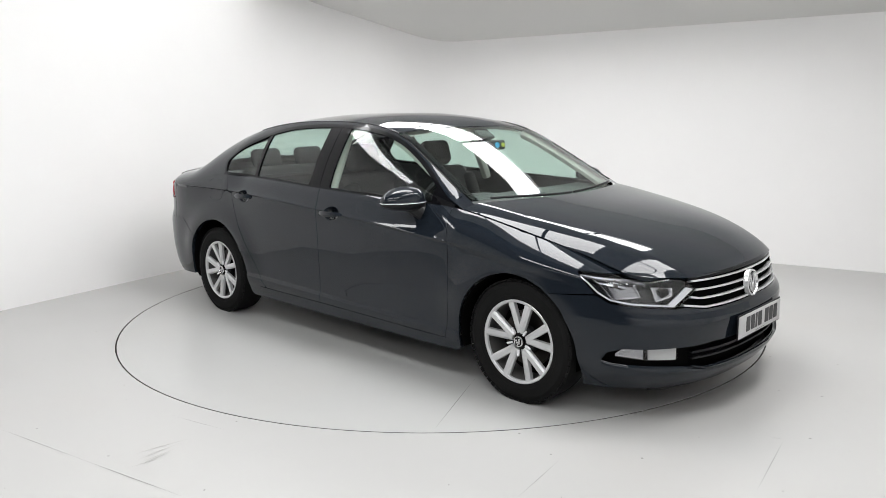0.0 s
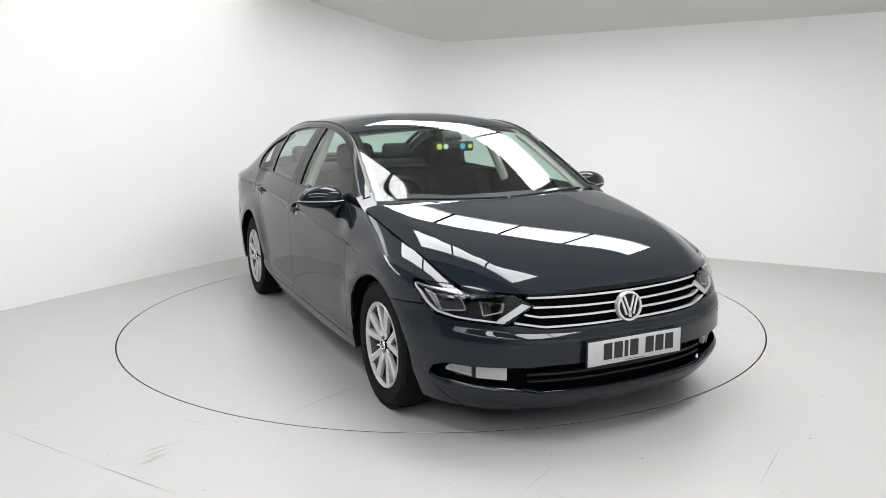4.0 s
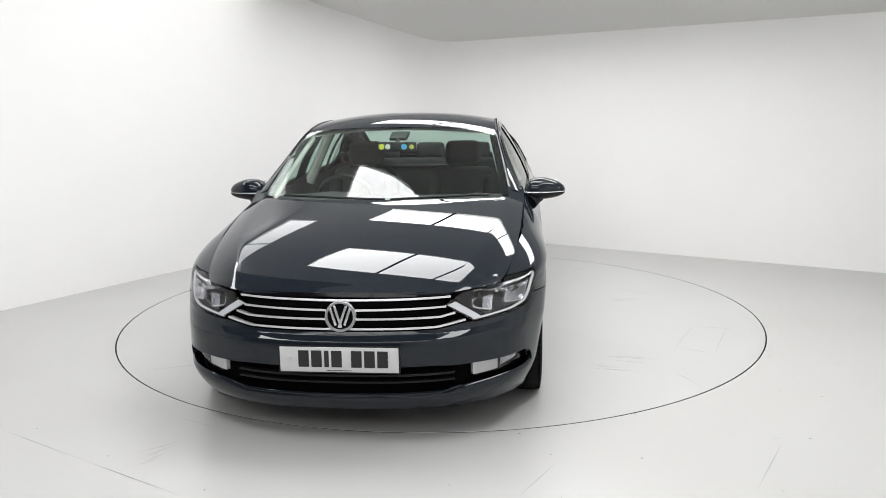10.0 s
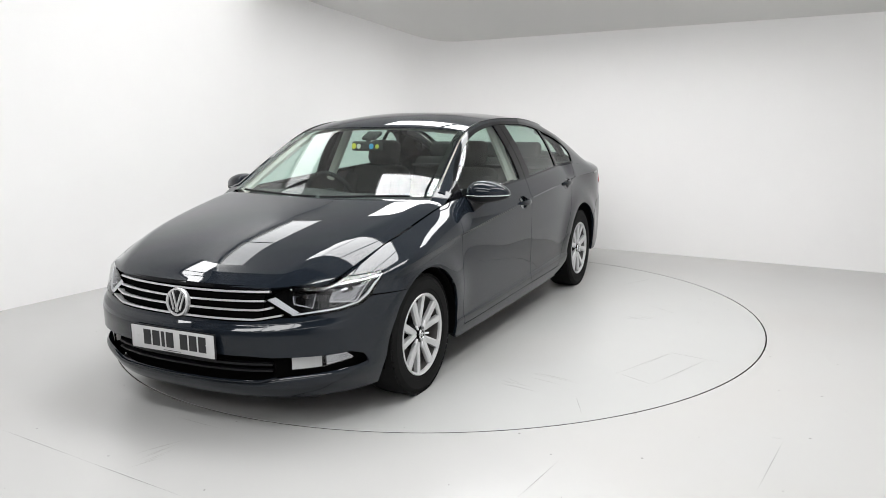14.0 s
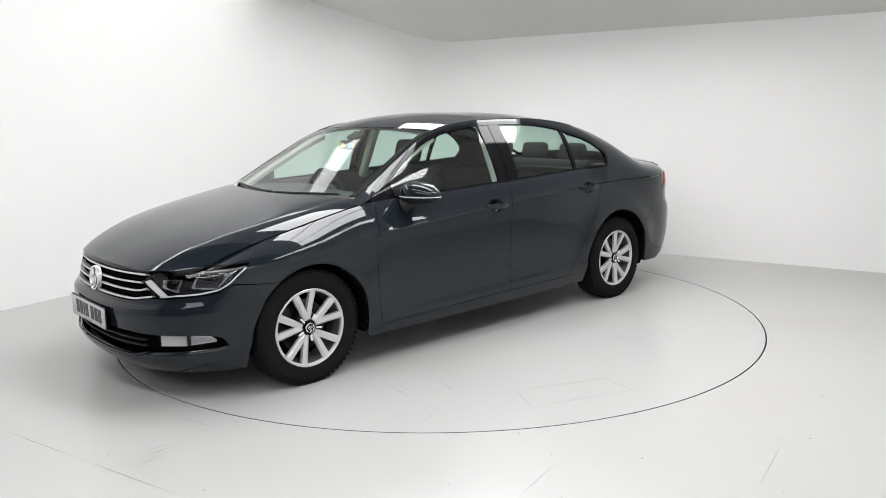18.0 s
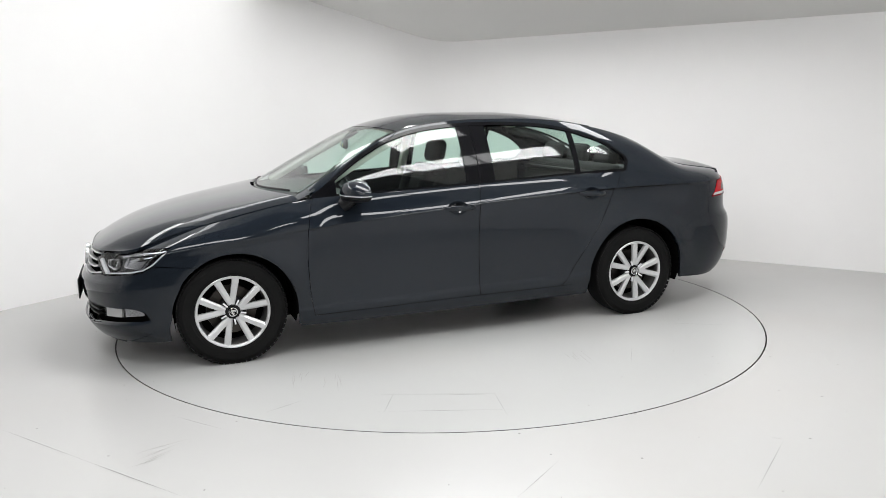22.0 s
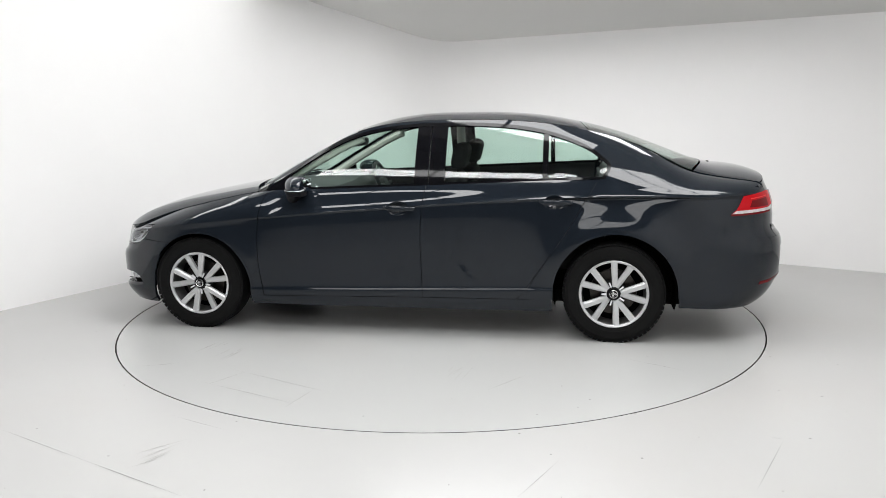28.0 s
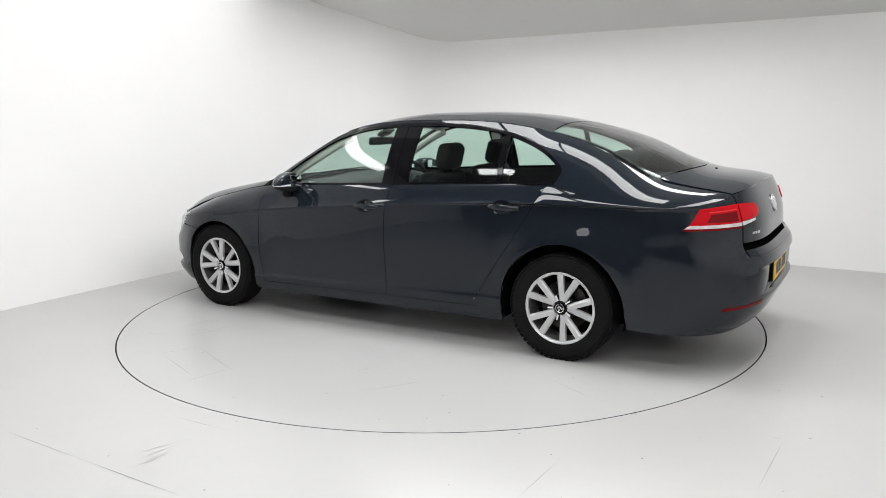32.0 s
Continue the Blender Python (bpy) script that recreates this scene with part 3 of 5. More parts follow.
def cabin_side(x, z):
    """Side glass plane, from the waist to the roof rail."""
    h, top = z - belt_z(x), np.maximum(edge_z(x) - belt_z(x), 0.05)
    q = np.clip(h / top, 0, 1.2)
    return np.stack([x, barrel(x, h) + (edge_y(x) + 0.012 - barrel(x, top)) * q**4, z], -1)


def sheet(name, surf, dom, mat, parent, label="", lift=0.0, skirt=0.014, both=True, mirror=False, curl=0.0015):
    """A panel on one of the surfaces: a grid of domain points, a turned-in rim, and its true normals."""
    p, q = dom
    nu, nv = p.shape
    P = surf(p, q)
    e = 2e-3
    du, dv = surf(p + e, q) - surf(p - e, q), surf(p, q + e) - surf(p, q - e)
    N = np.cross(du, dv)
    N /= np.maximum(np.linalg.norm(N, axis=-1, keepdims=True), 1e-9)
    mid = np.array([np.clip(P[..., 0].mean(), -1.6, 1.2), 0, 0.55])
    if ((P - mid) * N).sum() < 0:
        N = -N
    P = P + N * lift
    rim = [(i, 0) for i in range(nu)] + [(nu - 1, j) for j in range(1, nv)] + [(i, nv - 1) for i in range(nu - 2, -1, -1)] + [(0, j) for j in range(nv - 2, 0, -1)]
    V = P.reshape(-1, 3).copy()
    NN = N.reshape(-1, 3).copy()
    F = [(i * nv + j, (i + 1) * nv + j, (i + 1) * nv + j + 1, i * nv + j + 1) for i in range(nu - 1) for j in range(nv - 1)]
    mi, mj = nu // 2 - (nu == 2), nv // 2 - (nv == 2)
    f0 = F[min(len(F) - 1, mi * (nv - 1) + mj)]
    turn = np.dot(np.cross(V[f0[1]] - V[f0[0]], V[f0[3]] - V[f0[0]]), NN[f0[0]]) < 0
    if skirt:
        rid = [i * nv + j for i, j in rim]
        k0 = len(V)
        base, nb = V[rid], NN[rid]
        V = np.concatenate([V, base, base - nb * skirt])
        out = np.roll(base, -1, 0) - np.roll(base, 1, 0)
        out = np.cross(out, nb)
        out /= np.maximum(np.linalg.norm(out, axis=1, keepdims=True), 1e-9)
        if turn:
            out = -out
        NN = np.concatenate([NN, out, out])
        r = len(rid)
        F += [(k0 + r + i, k0 + r + (i + 1) % r, k0 + (i + 1) % r, k0 + i) for i in range(r)]
    if turn:
        F = [f[::-1] for f in F]
    made = []
    for k, sgn in enumerate((1, -1) if both else ((-1,) if mirror else (1,))):
        m = np.array([1, sgn, 1])
        under = parent[k] if isinstance(parent, (list, tuple)) else parent
        ob = flat_part(name, V * m, F if sgn > 0 else [f[::-1] for f in F], mat, under, label, True, NN * m)
        ob.visible_shadow = mat is not GLASS
        made.append(ob)
    return made


def columns(xs, lo, hi, nv):
    """A domain of upright columns between two curves."""
    xs = np.asarray(xs, float)
    r = np.linspace(0, 1, nv)[None, :]
    l, h = np.asarray(lo, float)[:, None], np.asarray(hi, float)[:, None]
    return np.repeat(xs[:, None], nv, 1), l + (h - l) * r


def spread_along(pts, n):
    """n points at even spacing along a polyline."""
    pts = np.asarray(pts, float)
    d = np.concatenate([[0], np.cumsum(np.hypot(*np.diff(pts, axis=0).T))])
    t = np.linspace(0, d[-1], n)
    return np.stack([np.interp(t, d, pts[:, 0]), np.interp(t, d, pts[:, 1])], -1)


def ruled(inner, outer, counts, nv):
    """A domain between two chains of polylines; chain k gets counts[k] steps on both sides."""
    A, B = [], []
    for k, n in enumerate(counts):
        a, b = spread_along(inner[k], n + 1), spread_along(outer[k], n + 1)
        A.append(a if k == 0 else a[1:])
        B.append(b if k == 0 else b[1:])
    A, B = np.concatenate(A), np.concatenate(B)
    r = np.linspace(0, 1, nv)[None, :, None]
    D = A[:, None, :] * (1 - r) + B[:, None, :] * r
    return D[..., 0], D[..., 1]


def arc(c, a0, a1, n=24):
    return [(c[0] + c[2] * math.cos(radians(a)), c[1] + c[2] * math.sin(radians(a))) for a in np.linspace(a0, a1, n)]


G = 0.0022   # half of a shut line
door_front = curve((0.254, 0.918), (0.40, 0.939), (0.584, 0.947), (0.764, 0.936), (0.88, 0.912), (0.96, 0.885))
door_mid = curve((0.25, -0.178), (0.437, -0.172), (0.62, -0.168), (0.84, -0.180), (1.0, -0.205))
door_rear = curve((0.262, -0.775), (0.286, -0.812), (0.307, -0.833), (0.393, -0.889), (0.559, -1.0), (0.724, -1.111), (0.889, -1.205), (1.04, -1.296), smooth=0.004)
sill_z = curve((1.0, 0.245), (0.91, 0.246), (-0.176, 0.263), (-0.8, 0.266), (-1.1, 0.27))

# where the headlamp, tail lamp and bumper shuts run, as (x, z)
LT = [(2.158, 0.667), (2.0, 0.676), (1.858, 0.691), (1.709, 0.704), (1.638, 0.711)]
LB = [(2.108, 0.538), (2.0, 0.549), (1.88, 0.560), (1.775, 0.576), (1.715, 0.612), (1.638, 0.711)]
S_TIP_IN = (2.235, 0.620)
S_END = X0F + LS            # nose centre
S_TAIL = X0R - LS           # tail centre

car = new("car")
tagged(car, "dark blue-grey saloon car parked on a turntable", "car")


def side_panels():
    # front fender, from the door back to the lamp, round the wheel arch
    gapx = lambda x: (x, float(hood_top(np.array(x), hood_y(np.array(x)))[..., 2]) - G)
    arc_in = [(s_of_x(*p), p[1]) for p in arc(ARCH_F, 180, 55, 40)]
    inner = [[(ARCH_F[0] - ARCH_F[2], 0.20), (ARCH_F[0] - ARCH_F[2], 0.305)], arc_in[:20], arc_in[19:31], arc_in[30:]]
    zs = np.linspace(0.205, 0.945, 14)
    rear_edge = [(float(door_front(max(z, 0.25))) + G, z) for z in zs]
    tip_x = float(side(np.array(LT[-1][0]), np.array(LT[-1][1]))[0])
    top = [gapx(x) for x in np.linspace(rear_edge[-1][0], tip_x, 16)]
    down = [(s_of_x(tip_x, z), z) for z in np.linspace(top[-1][1], LT[-1][1] + G, 4)] + [(LB[-1][0] - G, LB[-1][1]), (LB[-2][0] - G, LB[-2][1] + G)]
    outer = [rear_edge[:3], rear_edge[2:] + top[1:3], [(s_of_x(*p), p[1]) for p in top[2:]], down]
    sheet("front_fender", side, ruled(inner, outer, [12, 60, 44, 20], 46), PAINT, car)
    # its tongue over the lamp, along the bonnet gap
    ls, lz = zip(*sorted(LT))
    zz = np.linspace(0, 1, 10)
    xs = np.linspace(tip_x, 1.915, 24)
    lo = np.array([np.interp(s_of_x(x, 0.70), ls, lz) + G for x in xs])
    hi = np.maximum(np.array([gapx(x)[1] for x in xs]), lo + 0.0005)
    zt = lo[:, None] + (hi - lo)[:, None] * zz[None, :]
    st = np.array([[s_of_x(x, z) for z in row] for x, row in zip(xs, zt)])
    sheet("fender_tongue", side, (st, zt), PAINT, car, skirt=0.01)

    # doors
    def door(name, fr, bk, nx):
        """A door skin whose rows run along the sill and shoulder creases."""
        xs = np.linspace(0, 1, nx)
        up = np.linspace(0, 1, 12)
        p, q = [], []
        for u in xs:
            col_x, col_z = [], []
            def row(rule):
                x = fr(0.6) * (1 - u) + bk(0.6) * u
                for _ in range(5):
                    z = float(rule(x))
                    x = float((fr(z) - G) * (1 - u) + (bk(z) + G) * u)
                col_x.append(x)
                col_z.append(z)
            for k in (0.0, 0.5, 1.0):
                row(lambda x: (sill_z(x) + G) * (1 - k) + (sill_crease(x) - 0.004) * k)
            for dz in (0.0, 0.003, 0.006, 0.009, 0.012, 0.016, 0.020, 0.025, 0.035):
                row(lambda x: sill_crease(x) + dz)
            for k in up[1:]:
                row(lambda x: (sill_crease(x) + 0.035) * (1 - k) + (crease_z(x) - 0.06) * k)
            for dz in (0.045, 0.034, 0.026, 0.020, 0.016, 0.012, 0.008, 0.005, 0.002, -0.001, -0.004, -0.008):
                row(lambda x: crease_z(x) - dz)
            for k in up[1:]:
                row(lambda x: (crease_z(x) + 0.008) * (1 - k) + (belt_z(x) - 0.004) * k)
            p.append(col_x)
            q.append(col_z)
        p, q = np.array(p), np.array(q)
        return sheet(name, side, (p, q), PAINT, car)

    made = door("front_door", door_front, door_mid, 40), door("rear_door", door_mid, door_rear, 40)

    # sill below the doors
    xs = np.linspace(1.0, -1.012, 60)
    sheet("sill", side, columns(xs, xs * 0 + 0.185, sill_z(xs) - G, 5), PAINT, car, skirt=0.06)

    # rear quarter, round the rear arch
    S = lambda pts: [(s_of_x(x, z), z) for x, z in pts]
    arc_r = S(arc(ARCH_R, 0, 142, 40))
    inner = [[(ARCH_R[0] + ARCH_R[2], 0.262), (ARCH_R[0] + ARCH_R[2], 0.31)], arc_r[:14], arc_r[13:30], arc_r[29:]]
    front = [(float(door_rear(z)) - G, z) for z in np.linspace(0.30, 1.034, 18)]
    top = [(x, float(shoulder(x))) for x in np.linspace(-1.30, -2.05, 14)]
    outer = [[(-0.795, 0.266 + G), front[0]], front, S([front[-1]] + top), S([top[-1], (-2.05, 0.80), (-2.05, 0.6612), (-1.90, 0.6588), (-1.718, 0.5535)])]
    sheet("rear_quarter", side, ruled(inner, outer, [8, 60, 60, 36], 60), PAINT, car)
    # pillar and shoulder up to the rear window and boot lid
    ss = np.concatenate([np.linspace(-1.345, -2.0, 30), np.linspace(-2.02, s_of_y(0.66, 0.95, True), 24)])
    xs = side(ss, ss * 0 + 0.95)[:, 0]
    sheet("rear_pillar", side, columns(ss, shoulder(xs), edge_z(xs) - 0.002, 14), PAINT, car, skirt=0.01)
    # body round the tail lamp
    uu, vv = np.linspace(0, 1, 22)[:, None], np.linspace(0, 1, 16)[None, :]
    left = np.array([s_of_x(-2.044, 0.6612 + 0.3008 * k) for k in vv[0]])[None, :]
    ss = left * (1 - uu) + s_of_y(0.66, 0.8, True) * uu
    sheet("rear_corner", side, (ss, 0.6612 + 0.3008 * vv + 0 * uu), PAINT, car, lift=0.0010, skirt=0.008)
    # roof rail over the doors, with the windscreen pillar
    xs = np.linspace(0.895, -1.348, 90)
    sheet("roof_rail", rail, columns(xs, np.minimum(dlo_z(xs), edge_z(xs) - 0.012), edge_z(xs), 7), PAINT, car, skirt=0.01)
    return made


def pillar_bases():
    """The foot of each windscreen pillar, between the screen, the bonnet and the door."""
    x = np.linspace(0.865, 1.0, 14)[:, None]
    r = np.linspace(0, 1, 8)[None, :]
    y = (edge_y(x) - 0.006) * (1 - r) + (hood_y(x) + 0.004) * r
    sheet("pillar_base", upper, (x + 0 * r, y), PAINT, car, lift=-0.003, skirt=0.0)


def shoulder(x):
    """The line on which the rear quarter meets its pillar."""
    return np.interp(x, [-2.6, -2.05, -1.7, -1.30], [0.958, 0.962, 0.985, 1.034])


def rail(x, z):
    w = np.clip((-x - 1.0) / 0.3, 0, 1)
    w = w * w * (3 - 2 * w)
    c = cabin_side(x, z)
    c[..., 1] = c[..., 1] * (1 - w) + rear_width(x, z) * w
    return c


MADE_DOORS = side_panels()


def top_panels():
    # bonnet
    u = np.linspace(-1, 1, 61)[:, None]
    v = (1 - (1 - np.linspace(0, 1, 52)) ** 1.5)[None, :]
    front = curve((0, 2.156), (0.25, 2.144), (0.46, 2.108), (0.50, 2.090), (0.59, 2.034), (0.655, 1.988), (0.70, 1.945), (0.8, 1.85), smooth=0.008)
    lip_z = curve((0, 0.672), (0.25, 0.671), (0.48, 0.672), (0.59, 0.680), (0.655, 0.685), (0.70, 0.693), (0.8, 0.70))

    def bonnet_skin(x, y):
        """The bonnet, its front edge rolled down to the grille and the lamps."""
        a = np.abs(y)
        f = front(a)
        q = hood_top(x, y)
        e = np.clip((x - f + 0.055) / 0.055, 0, 1.1)
        q[..., 2] -= (hood_top(f, a)[..., 2] - lip_z(a)) * e * e
        return q
    xf = front(np.abs(u) * 0.70)
    for _ in range(12):
        xf = 0.5 * xf + 0.5 * front(np.abs(u) * (hood_y(xf) - 2 * G))
    xf, xb = xf + 0 * v, 1.128 - 0.165 * u * u + 0 * v
    x = xb * (1 - v) + xf * v
    sheet("bonnet", bonnet_skin, (x, u * (hood_y(x) - 2 * G)), PAINT, car, both=False, skirt=0.02)
    # roof skin
    u = np.linspace(-1, 1, 41)[:, None]
    v = np.linspace(0, 1, 40)[None, :]
    x = (0.335 - 0.06 * u * u) * (1 - v) + (-1.165 - 0.06 * u * u) * v
    x = x + 0 * u
    sheet("roof", upper, (x, u * edge_y(x)), PAINT, car, both=False, skirt=0.01)
    # windscreen and rear window, in black bands
    def pane(name, fa, fb, label, nu=41, nv=24):
        x = fa(u2) * (1 - v2) + fb(u2) * v2
        sheet(name, upper, (x, u2 * (edge_y(x) - 0.012)), GLASS, car, label, both=False, skirt=0.004)
        for side_sign in (1, -1):
            w = np.linspace(0.93, 1.0, 4)[:, None] * side_sign
            xx = fa(w) * (1 - v2) + fb(w) * v2
            sheet("pane_edge", upper, (xx, w * (edge_y(xx) - 0.003)), GLOSS_BLACK, car, both=False, skirt=0.004, lift=-0.003)
    u2, v2 = np.linspace(-1, 1, 41)[:, None], np.linspace(0, 1, 26)[None, :]
    pane("windscreen", lambda w: 1.105 - 0.160 * w * w, lambda w: 0.342 - 0.06 * w * w, "green-tinted curved windscreen")
    pane("rear_window", lambda w: -1.172 - 0.06 * w * w, lambda w: -1.985 + 0.115 * w * w, "green-tinted rear window")
    # boot lid: deck and tail
    def deck_end(y):
        return X0R - 0.898 * np.maximum(0.0, 1 - (np.abs(y) / 0.9) ** NR) ** (1 / NR)
    u = np.linspace(-1, 1, 41)[:, None]
    v = np.linspace(0, 1, 18)[None, :]
    xe = deck_end(u * 0.655)
    xa = -1.995 + 0.112 * u * u
    x = xa * (1 - v) + xe * v
    sheet("boot_deck", upper, (x, u * (edge_y(x) - 0.004)), PAINT, car, both=False, skirt=0.012)
    def tail_face(y, z):
        r = np.maximum(1 - np.minimum(np.abs(y) / 0.9, 1) ** NR, 0) ** (1 / NR)
        return np.stack([X0R - (X0R - tail_x(z)) * r, y, z + 0 * y], -1)
    ys = np.linspace(-0.652, 0.652, 61)
    px = tail_face(ys, ys * 0 + 1.01)[:, 0]
    ztop = upper(px, ys)[:, 2]
    sheet("boot_tail", tail_face, columns(ys, ys * 0 + 0.734, ztop - 0.001, 24), PAINT, car, both=False, skirt=0.02)
    s = np.linspace(s_of_y(0.65, 0.9, True), S_TAIL, 20)
    sheet("bumper_shelf", side, columns(s, s * 0 + 0.6612, s * 0 + 0.697, 8), PAINT, car, skirt=0.02)
    # rear bumper
    S = lambda pts: [(s_of_x(x, z), z) for x, z in pts]
    arc_r = S(arc(ARCH_R, 143, 180, 10) + [(-1.792, 0.235)])
    se = s_of_x(-2.05, 0.7)
    dom = ruled([arc_r], [S([(-1.718, 0.5575), (-1.90, 0.6630), (-2.02, 0.6655)]) + [(s_of_x(-2.02, 0.45), 0.45), (s_of_x(-2.02, 0.225), 0.225)]], [60], 40)
    sheet("rear_bumper_side", side, dom, PAINT, car, skirt=0.02, lift=0.0012)
    # closing panels under the shuts round the tail lamp and the boot corner
    xs = np.linspace(-1.83, -2.18, 20)
    zz = np.linspace(0.57, 0.95, 14)
    sb = np.array([[s_of_x(x, k) for k in zz] for x in xs])
    sheet("lamp_panel", side, (sb, zz[None, :] + 0 * sb), PAINT, car, lift=-0.004, skirt=0)
    yc = np.linspace(0.58, 0.70, 10)
    zc = upper(tail_face(yc, yc * 0 + 1.0)[:, 0], np.minimum(yc, 0.65))[:, 2]
    sheet("boot_corner", tail_face, columns(yc, yc * 0 + 0.93, zc - 0.008, 8), PAINT, car, lift=-0.006, skirt=0)
    xs = np.linspace(-1.90, -2.28, 20)
    yb = np.linspace(0.90, 1.02, 8)
    sheet("boot_gutter", upper, (xs[:, None] + 0 * yb[None, :], edge_y(xs)[:, None] * yb[None, :]), PAINT, car, lift=-0.010, skirt=0)
    z = np.linspace(0, 1, 90)
    uu = np.linspace(0, 1, 80)[:, None]
    vv = z[None, :]
    left = np.array([(s_of_x(-2.0195, 0.225 + (0.6602 - 0.225) * k)) for k in z])[None, :]
    ssb = left * (1 - uu) + S_TAIL * uu
    def pocketed(s, z):
        """The rear bumper with the pocket for the number plate."""
        q = side(s, z)
        a = np.clip((0.64 - np.abs(q[..., 1])) / 0.36, 0, 1)
        a = a * a * (3 - 2 * a) * np.clip((0.085 - np.abs(z - 0.515)) / 0.012, 0, 1)
        q[..., 0] += 0.040 * a
        return q
    sheet("rear_bumper", pocketed, (ssb, 0.225 + 0.4352 * vv + 0 * uu), PAINT, car, skirt=0.02)


top_panels()
pillar_bases()


def front_panels():
    # bumper: skin above the intake, lip below, and corners by the wheel arch
    S = lambda pts: [(s_of_x(x, z), z) for x, z in pts]
    su = np.linspace(0, 1, 60)
    s_end = s_of_x(1.84, 0.33)
    ss = s_end * (1 - su) + S_END * su
    y = side(ss, ss * 0 + 0.45)[:, 1]
    # upper edge: under the lamp, then under the grille
    lamp_s, lamp_z = zip(*sorted(LB))
    zt = np.interp(ss, lamp_s, lamp_z) - G
    zt = np.where(ss > lamp_s[-1], np.interp(y, [0.30, 0.42, 0.535], [0.516, 0.518, 0.538]), zt)
    ye = float(y[0])
    zl = np.interp(y, [0, 0.40, 0.50, 0.60, ye - 0.045, ye - 0.012, ye], [0.362, 0.364, 0.358, 0.360, 0.366, 0.345, 0.306])
    sheet("front_bumper", side, columns(ss, zl, zt, 44), PAINT, car, skirt=0.03)
    zb = np.interp(y, [0, 0.45, 0.55, ye - 0.03, ye], [0.238, 0.242, 0.262, 0.292, 0.304])
    def lip(s, z):
        """The lower lip, its upper edge rolled back."""
        q = side(s, z)
        e = np.clip((z - np.interp(s, ss, zb) + 0.026) / 0.026, 0, 1.1)
        q[..., 0] -= 0.020 * e * e
        return q
    sheet("bumper_lip", lip, columns(ss, ss * 0 + 0.155, zb, 16), PAINT, car, skirt=0.03)
    arc_f = S(arc(ARCH_F, 54.5, 0, 14) + [(1.742, 0.16)])
    tip_x = float(side(np.array(LT[-1][0]), np.array(LT[-1][1]))[0])
    zlamp = float(np.interp(s_end, lamp_s, lamp_z)) - G
    outer = [(LB[-2][0], LB[-2][1] - 2 * G)] + [(a, b - G) for a, b in sorted(LB)[2:] if a < s_end] + [(s_end, zlamp), (s_end, 0.45), (s_end, 0.155)]
    sheet("bumper_corner", side, ruled([arc_f], [outer], [30], 9), PAINT, car, skirt=0.02)
    # dark intake behind
    def back(s, z):
        q = side(s, z)
        q[..., 0] -= 0.06
        q[..., 1] *= 0.96
        return q
    sheet("lower_intake", back, columns(ss, ss * 0 + 0.20, ss * 0 + 0.40, 6), DARK, car, skirt=0)
    gs = np.linspace(s_of_y(0.60, 0.6), S_END, 24)
    def back2(s, z):
        q = side(s, z)
        q[..., 0] -= 0.035
        return q
    sheet("grille_back", back2, columns(gs, gs * 0 + 0.47, gs * 0 + 0.675, 6), DARK, car, skirt=0)


front_panels()


def glasshouse():
    def pane(name, xa, xb, under, n=30):
        xs = np.linspace(xa, xb, n)
        lo, hi = belt_z(xs) + 0.004, dlo_z(xs) - 0.012
        sheet(name, cabin_side, columns(xs, lo, np.maximum(hi, lo + 0.002), 12), GLASS, under, skirt=0.003, lift=-0.006)
    pane("front_door_glass", 0.80, -0.125, MADE_DOORS[0])
    pane("rear_door_glass", -0.315, -0.945, MADE_DOORS[1])
    xs = np.linspace(-0.975, -1.345, 16)
    hi = np.minimum(dlo_z(xs) - 0.012, 1.30)
    sheet("quarter_glass", rail, columns(xs, belt_z(xs) + 0.004, np.maximum(hi, belt_z(xs) + 0.02), 10), GLASS, car, skirt=0.003, lift=-0.006)
    # gloss black centre pillar and divider bar
    for xa, xb, nm in ((-0.12, -0.212, "pillar_cover"), (-0.217, -0.32, "pillar_cover"), (-0.942, -0.978, "window_divider")):
        k = np.linspace(xa, xb, 5)
        sheet(nm, rail, columns(k, belt_z(k), dlo_z(k), 12), GLOSS_BLACK, car, skirt=0.012, lift=0.001)
    # black trim round the side windows
    xs = np.linspace(0.885, -1.335, 100)
    sheet("window_trim", rail, columns(xs, dlo_z(xs) - 0.020, dlo_z(xs) + 0.001, 3), GLOSS_BLACK, car, skirt=0.012, lift=0.003)
    # the rear corner of the quarter window: trim turned down and forward, paint behind it
    c = spread_along([(-1.332, 1.142), (-1.350, 1.118), (-1.354, 1.098), (-1.345, 1.076), (-1.318, 1.032)], 14)
    w = np.array([-0.010, 0.0, 0.010])[None, :]
    sheet("window_trim", rail, (c[:, :1] + w, c[:, 1:] + 0 * w), GLOSS_BLACK, car, skirt=0.012, lift=0.003)
    r = np.linspace(0, 1, 5)[None, :]
    sheet("quarter_corner", rail, (c[:, :1] * (1 - r) - 1.362 * r, c[:, 1:] + 0 * r), PAINT, car, skirt=0.004)
    xs = np.linspace(0.90, -1.33, 90)
    sheet("waist_trim", rail, columns(xs, belt_z(xs) - 0.006, belt_z(xs) + 0.008, 3), GLOSS_BLACK, car, skirt=0.014, lift=0.005)


glasshouse()


